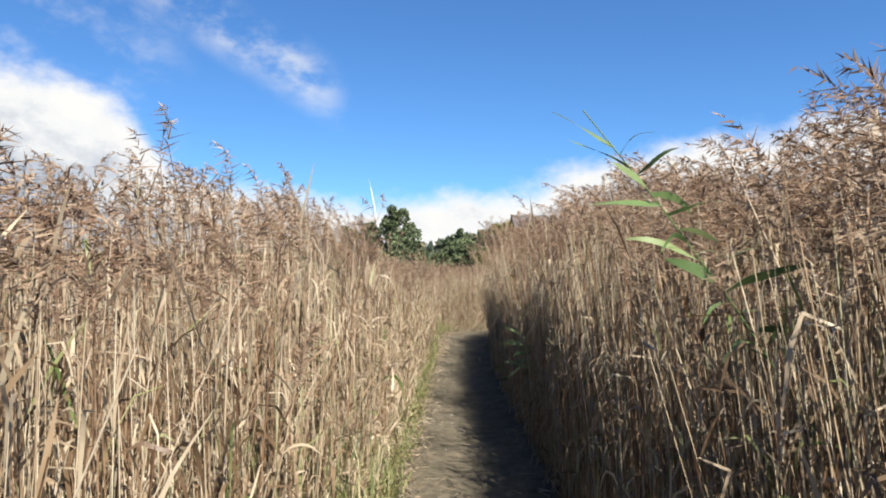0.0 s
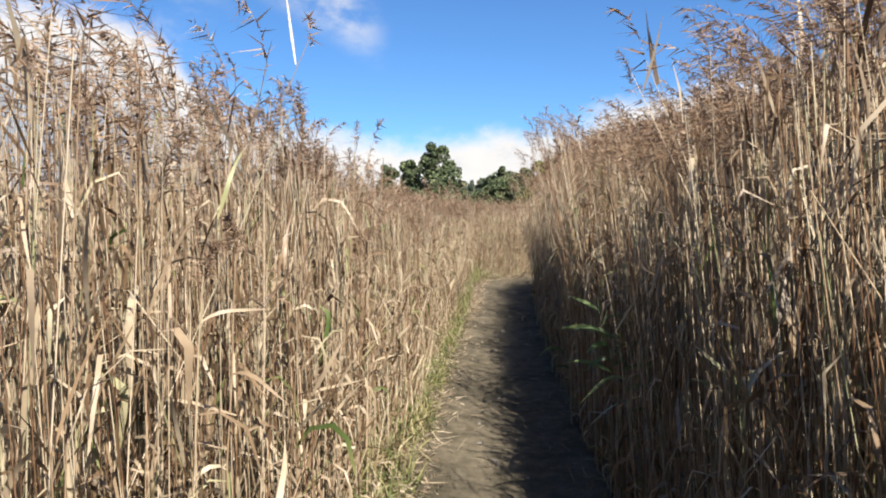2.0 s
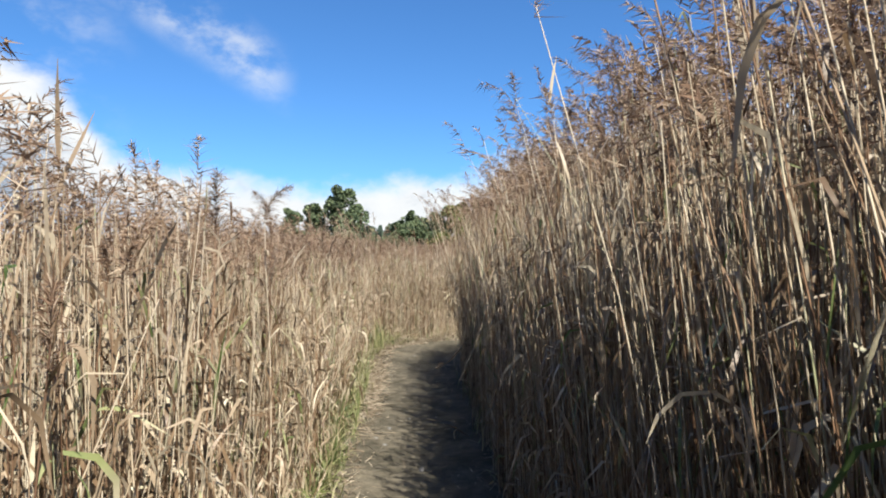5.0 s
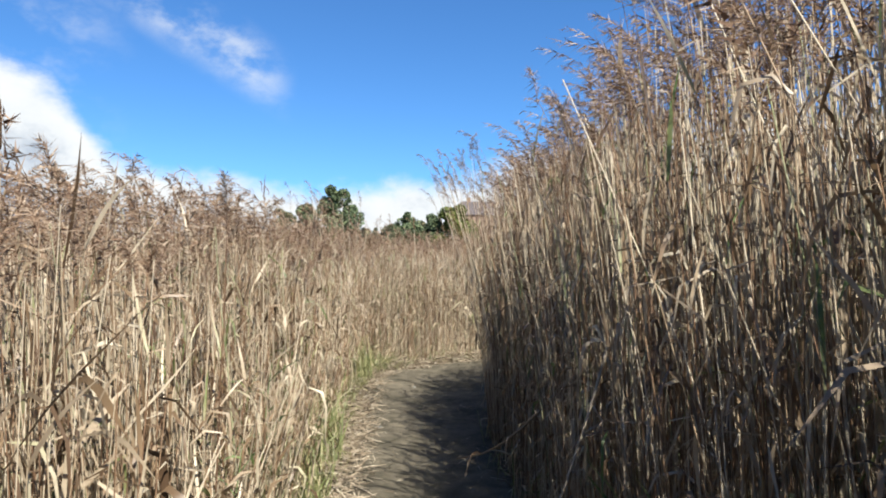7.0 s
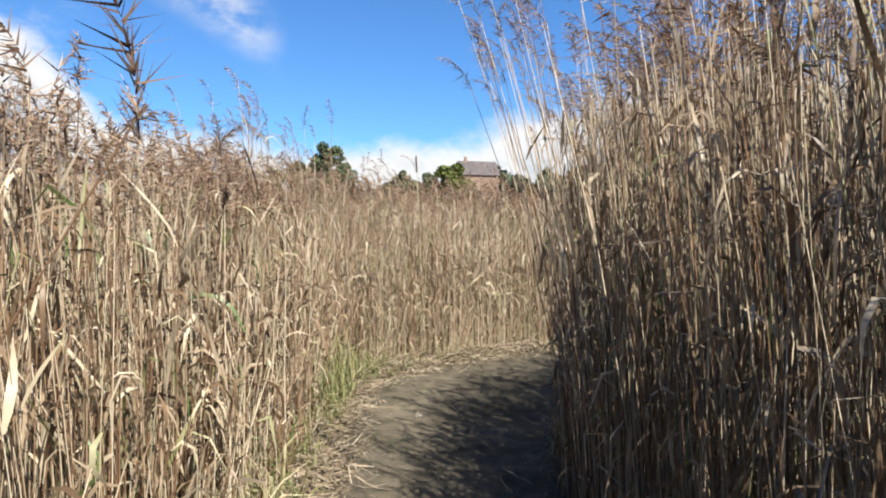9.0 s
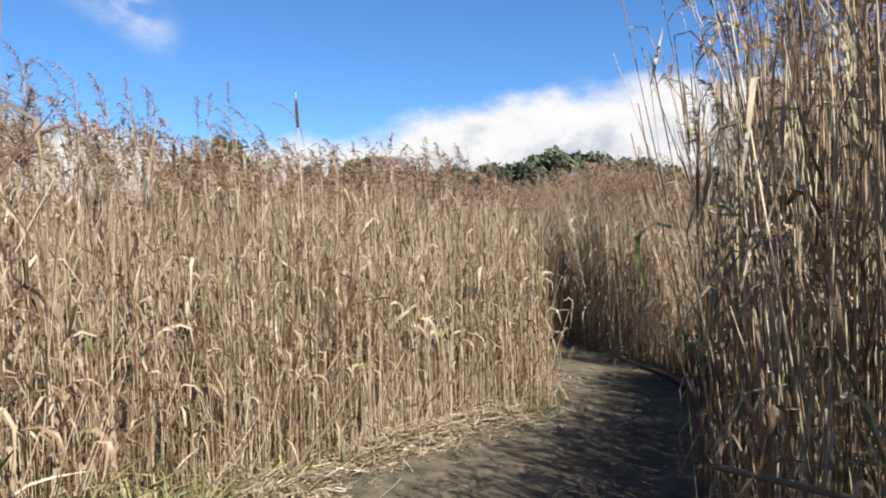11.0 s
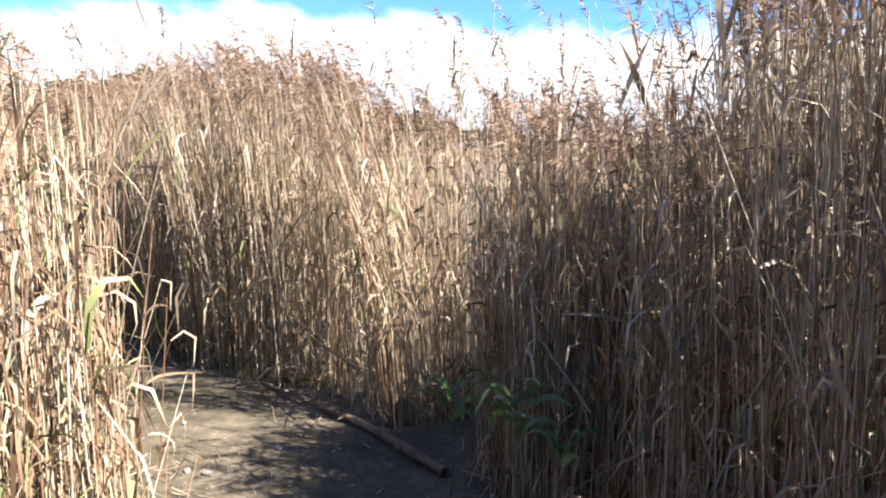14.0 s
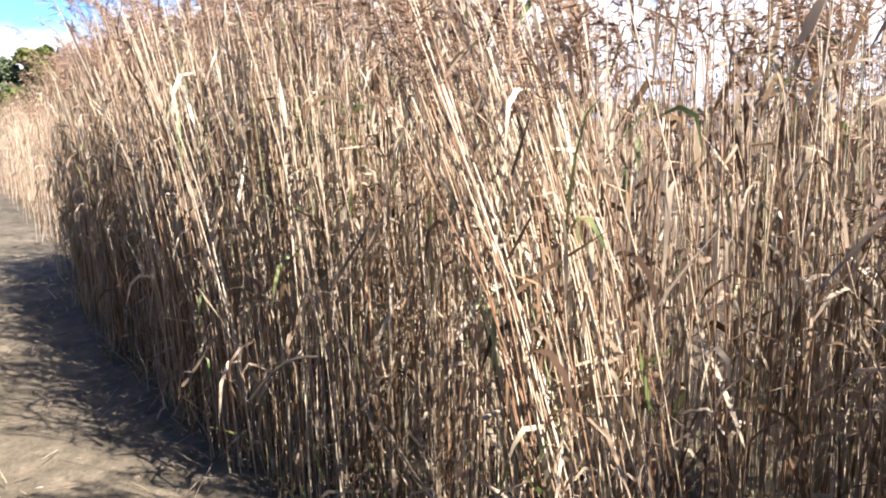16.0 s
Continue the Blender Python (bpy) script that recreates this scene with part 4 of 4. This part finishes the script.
broken_reed((3.80, 23.2, 0.98), (3.88, 23.1, 1.18), 310)
broken_reed((3.62, 23.35, 0.66), (3.76, 23.2, 0.80), 311)
broken_reed((3.46, 23.45, 0.70), (3.54, 23.4, 0.84), 312)
broken_reed((2.76, 19.86, 1.33), (3.03, 20.13, 1.18), 313)
broken_reed((0.80, 12.9, 0.95), (0.52, 13.55, 0.58), 314)
broken_reed((1.08, 11.75, 1.36), (1.0, 11.7, 1.12), 315)


def fallen_branch():
    g = np.random.default_rng(71)
    ob = thing("fallen_branch", pose(3.9, 22.8, 0.05), "dark brown branch lying along the edge of the path", "branch")
    t = np.linspace(0, 1, 14)
    axis = np.stack([0.06 * np.sin(t * 2.6) + g.normal(0, 0.006, 14), (t - 0.5) * 1.7, 0.012 * np.sin(t * 5)], 1)[None]
    s = Soup()
    s.tubes(axis, (0.026 - 0.010 * t + g.normal(0, 0.002, 14))[None], 9)
    s.put("bark", BARK, ob, smooth=True)
    for k, a in ((4, 1.0), (9, -0.8)):
        tw = axis[0, k] + np.linspace(0, 1, 5)[:, None] * np.array([0.16 * a, 0.12, 0.05])
        s = Soup()
        s.tubes(tw[None], np.linspace(0.011, 0.005, 5)[None], 6)
        s.put("twig", BARK, ob, smooth=True)


fallen_branch()


def cattail(x, y, height, seed):
    g = np.random.default_rng(seed)
    ob = thing("cattail", pose(x, y, 0, g.normal(0, 1.5), g.normal(0, 1.5), 0), "bulrush with a dark brown velvety spike", "bulrush", "bulrushes above the reeds")
    s = Soup()
    z = np.linspace(0, height, 8)
    s.tubes(np.stack([0 * z, 0 * z, z], 1)[None], np.linspace(0.006, 0.003, 8)[None], 6)
    s.put("stem", STEM, ob, smooth=True)
    s = Soup()
    z = height - 0.22 + np.array([0, 0.004, 0.02, 0.09, 0.15, 0.175, 0.18])
    s.tubes(np.stack([0 * z, 0 * z, z], 1)[None], np.array([[0.002, 0.007, 0.009, 0.0095, 0.009, 0.006, 0.002]]), 9)
    s.put("spike", SPIKE, ob, smooth=True)
    for k in range(3):
        p, sd = leaf_blades(g, np.array([[0, 0, 0.4 + 0.2 * k]]), 1, 0.9, 0.016, 7, (1.2, 1.7), (0.2, 0.7))
        ribbon("leaf", p[0], sd[0], LEAF, ob)


SPIKE = earth_material("bulrush_spike", (0.045, 0.025, 0.014), (0.075, 0.042, 0.022), (0.12, 0.07, 0.04), 6.0, 0.4)
for k, (x, y, h) in enumerate([(0.56, 20.80, 2.36), (-0.25, 20.6, 2.05), (-1.1, 12.6, 2.15), (-1.3, 9.6, 2.1)]):
    cattail(x, y, h, 400 + k)


def pebbles():
    g = np.random.default_rng(81)
    kinds = []
    for k in range(5):
        bm = bmesh.new()
        bmesh.ops.create_icosphere(bm, subdivisions=2, radius=1)
        for v in bm.verts:
            v.co *= 1 + 0.22 * noise.noise(v.co * 1.3 + Vector((k * 7, 0, 0)))
        me = bpy.data.meshes.new("pebble")
        bm.to_mesh(me)
        bm.free()
        me.polygons.foreach_set("use_smooth", np.ones(len(me.polygons), dtype=bool))
        me.materials.append(STONE)
        kinds.append(me)
    for k in range(70):
        x, y = g.uniform(2.3, 3.6), g.uniform(20.7, 23.4)
        if k > 45:
            x, y = g.uniform(-0.3, 0.6), g.uniform(2, 19)
        if not inside(np.array([[x, y]]))[0]:
            continue
        r = g.uniform(0.012, 0.034)
        ob = tagged(new("pebble", kinds[k % 5]), "smooth grey pebble pressed into the path", "pebble", "pebbles on the path")
        ob.matrix_basis = Matrix.LocRotScale((x, y, 0.012), Euler((g.normal(0, 0.2), g.normal(0, 0.2), g.uniform(0, 6))), (r, r * 0.75, r * 0.5))


pebbles()


def white_board(x, y):
    """A low white board on two dark posts, across the far end of the path."""
    ob = thing("notice_board", pose(x, y, 0, 0, 0, 2), "low white board on dark posts at the end of the path", "board")
    bm = bmesh.new()
    bmesh.ops.create_cube(bm, size=1, matrix=Matrix.LocRotScale((0, 0, 0.64), None, (0.86, 0.03, 0.44)))
    bmesh.ops.bevel(bm, geom=bm.edges[:], offset=0.012, segments=2, affect="EDGES")
    part("panel", bm, WHITE, ob, "plain white panel")
    for px in (-0.36, 0.36):
        bm = bmesh.new()
        bmesh.ops.create_cube(bm, size=1, matrix=Matrix.LocRotScale((px, 0.042, 0.40), None, (0.05, 0.05, 0.84)))
        bmesh.ops.bevel(bm, geom=bm.edges[:], offset=0.006, affect="EDGES")
        part("post", bm, BARK, ob, "dark wooden post")


WHITE = earth_material("white_paint", (0.70, 0.70, 0.68), (0.77, 0.77, 0.75), (0.82, 0.82, 0.80), 1.0, 0.1, 0.6)
white_board(2.64, 34.9)
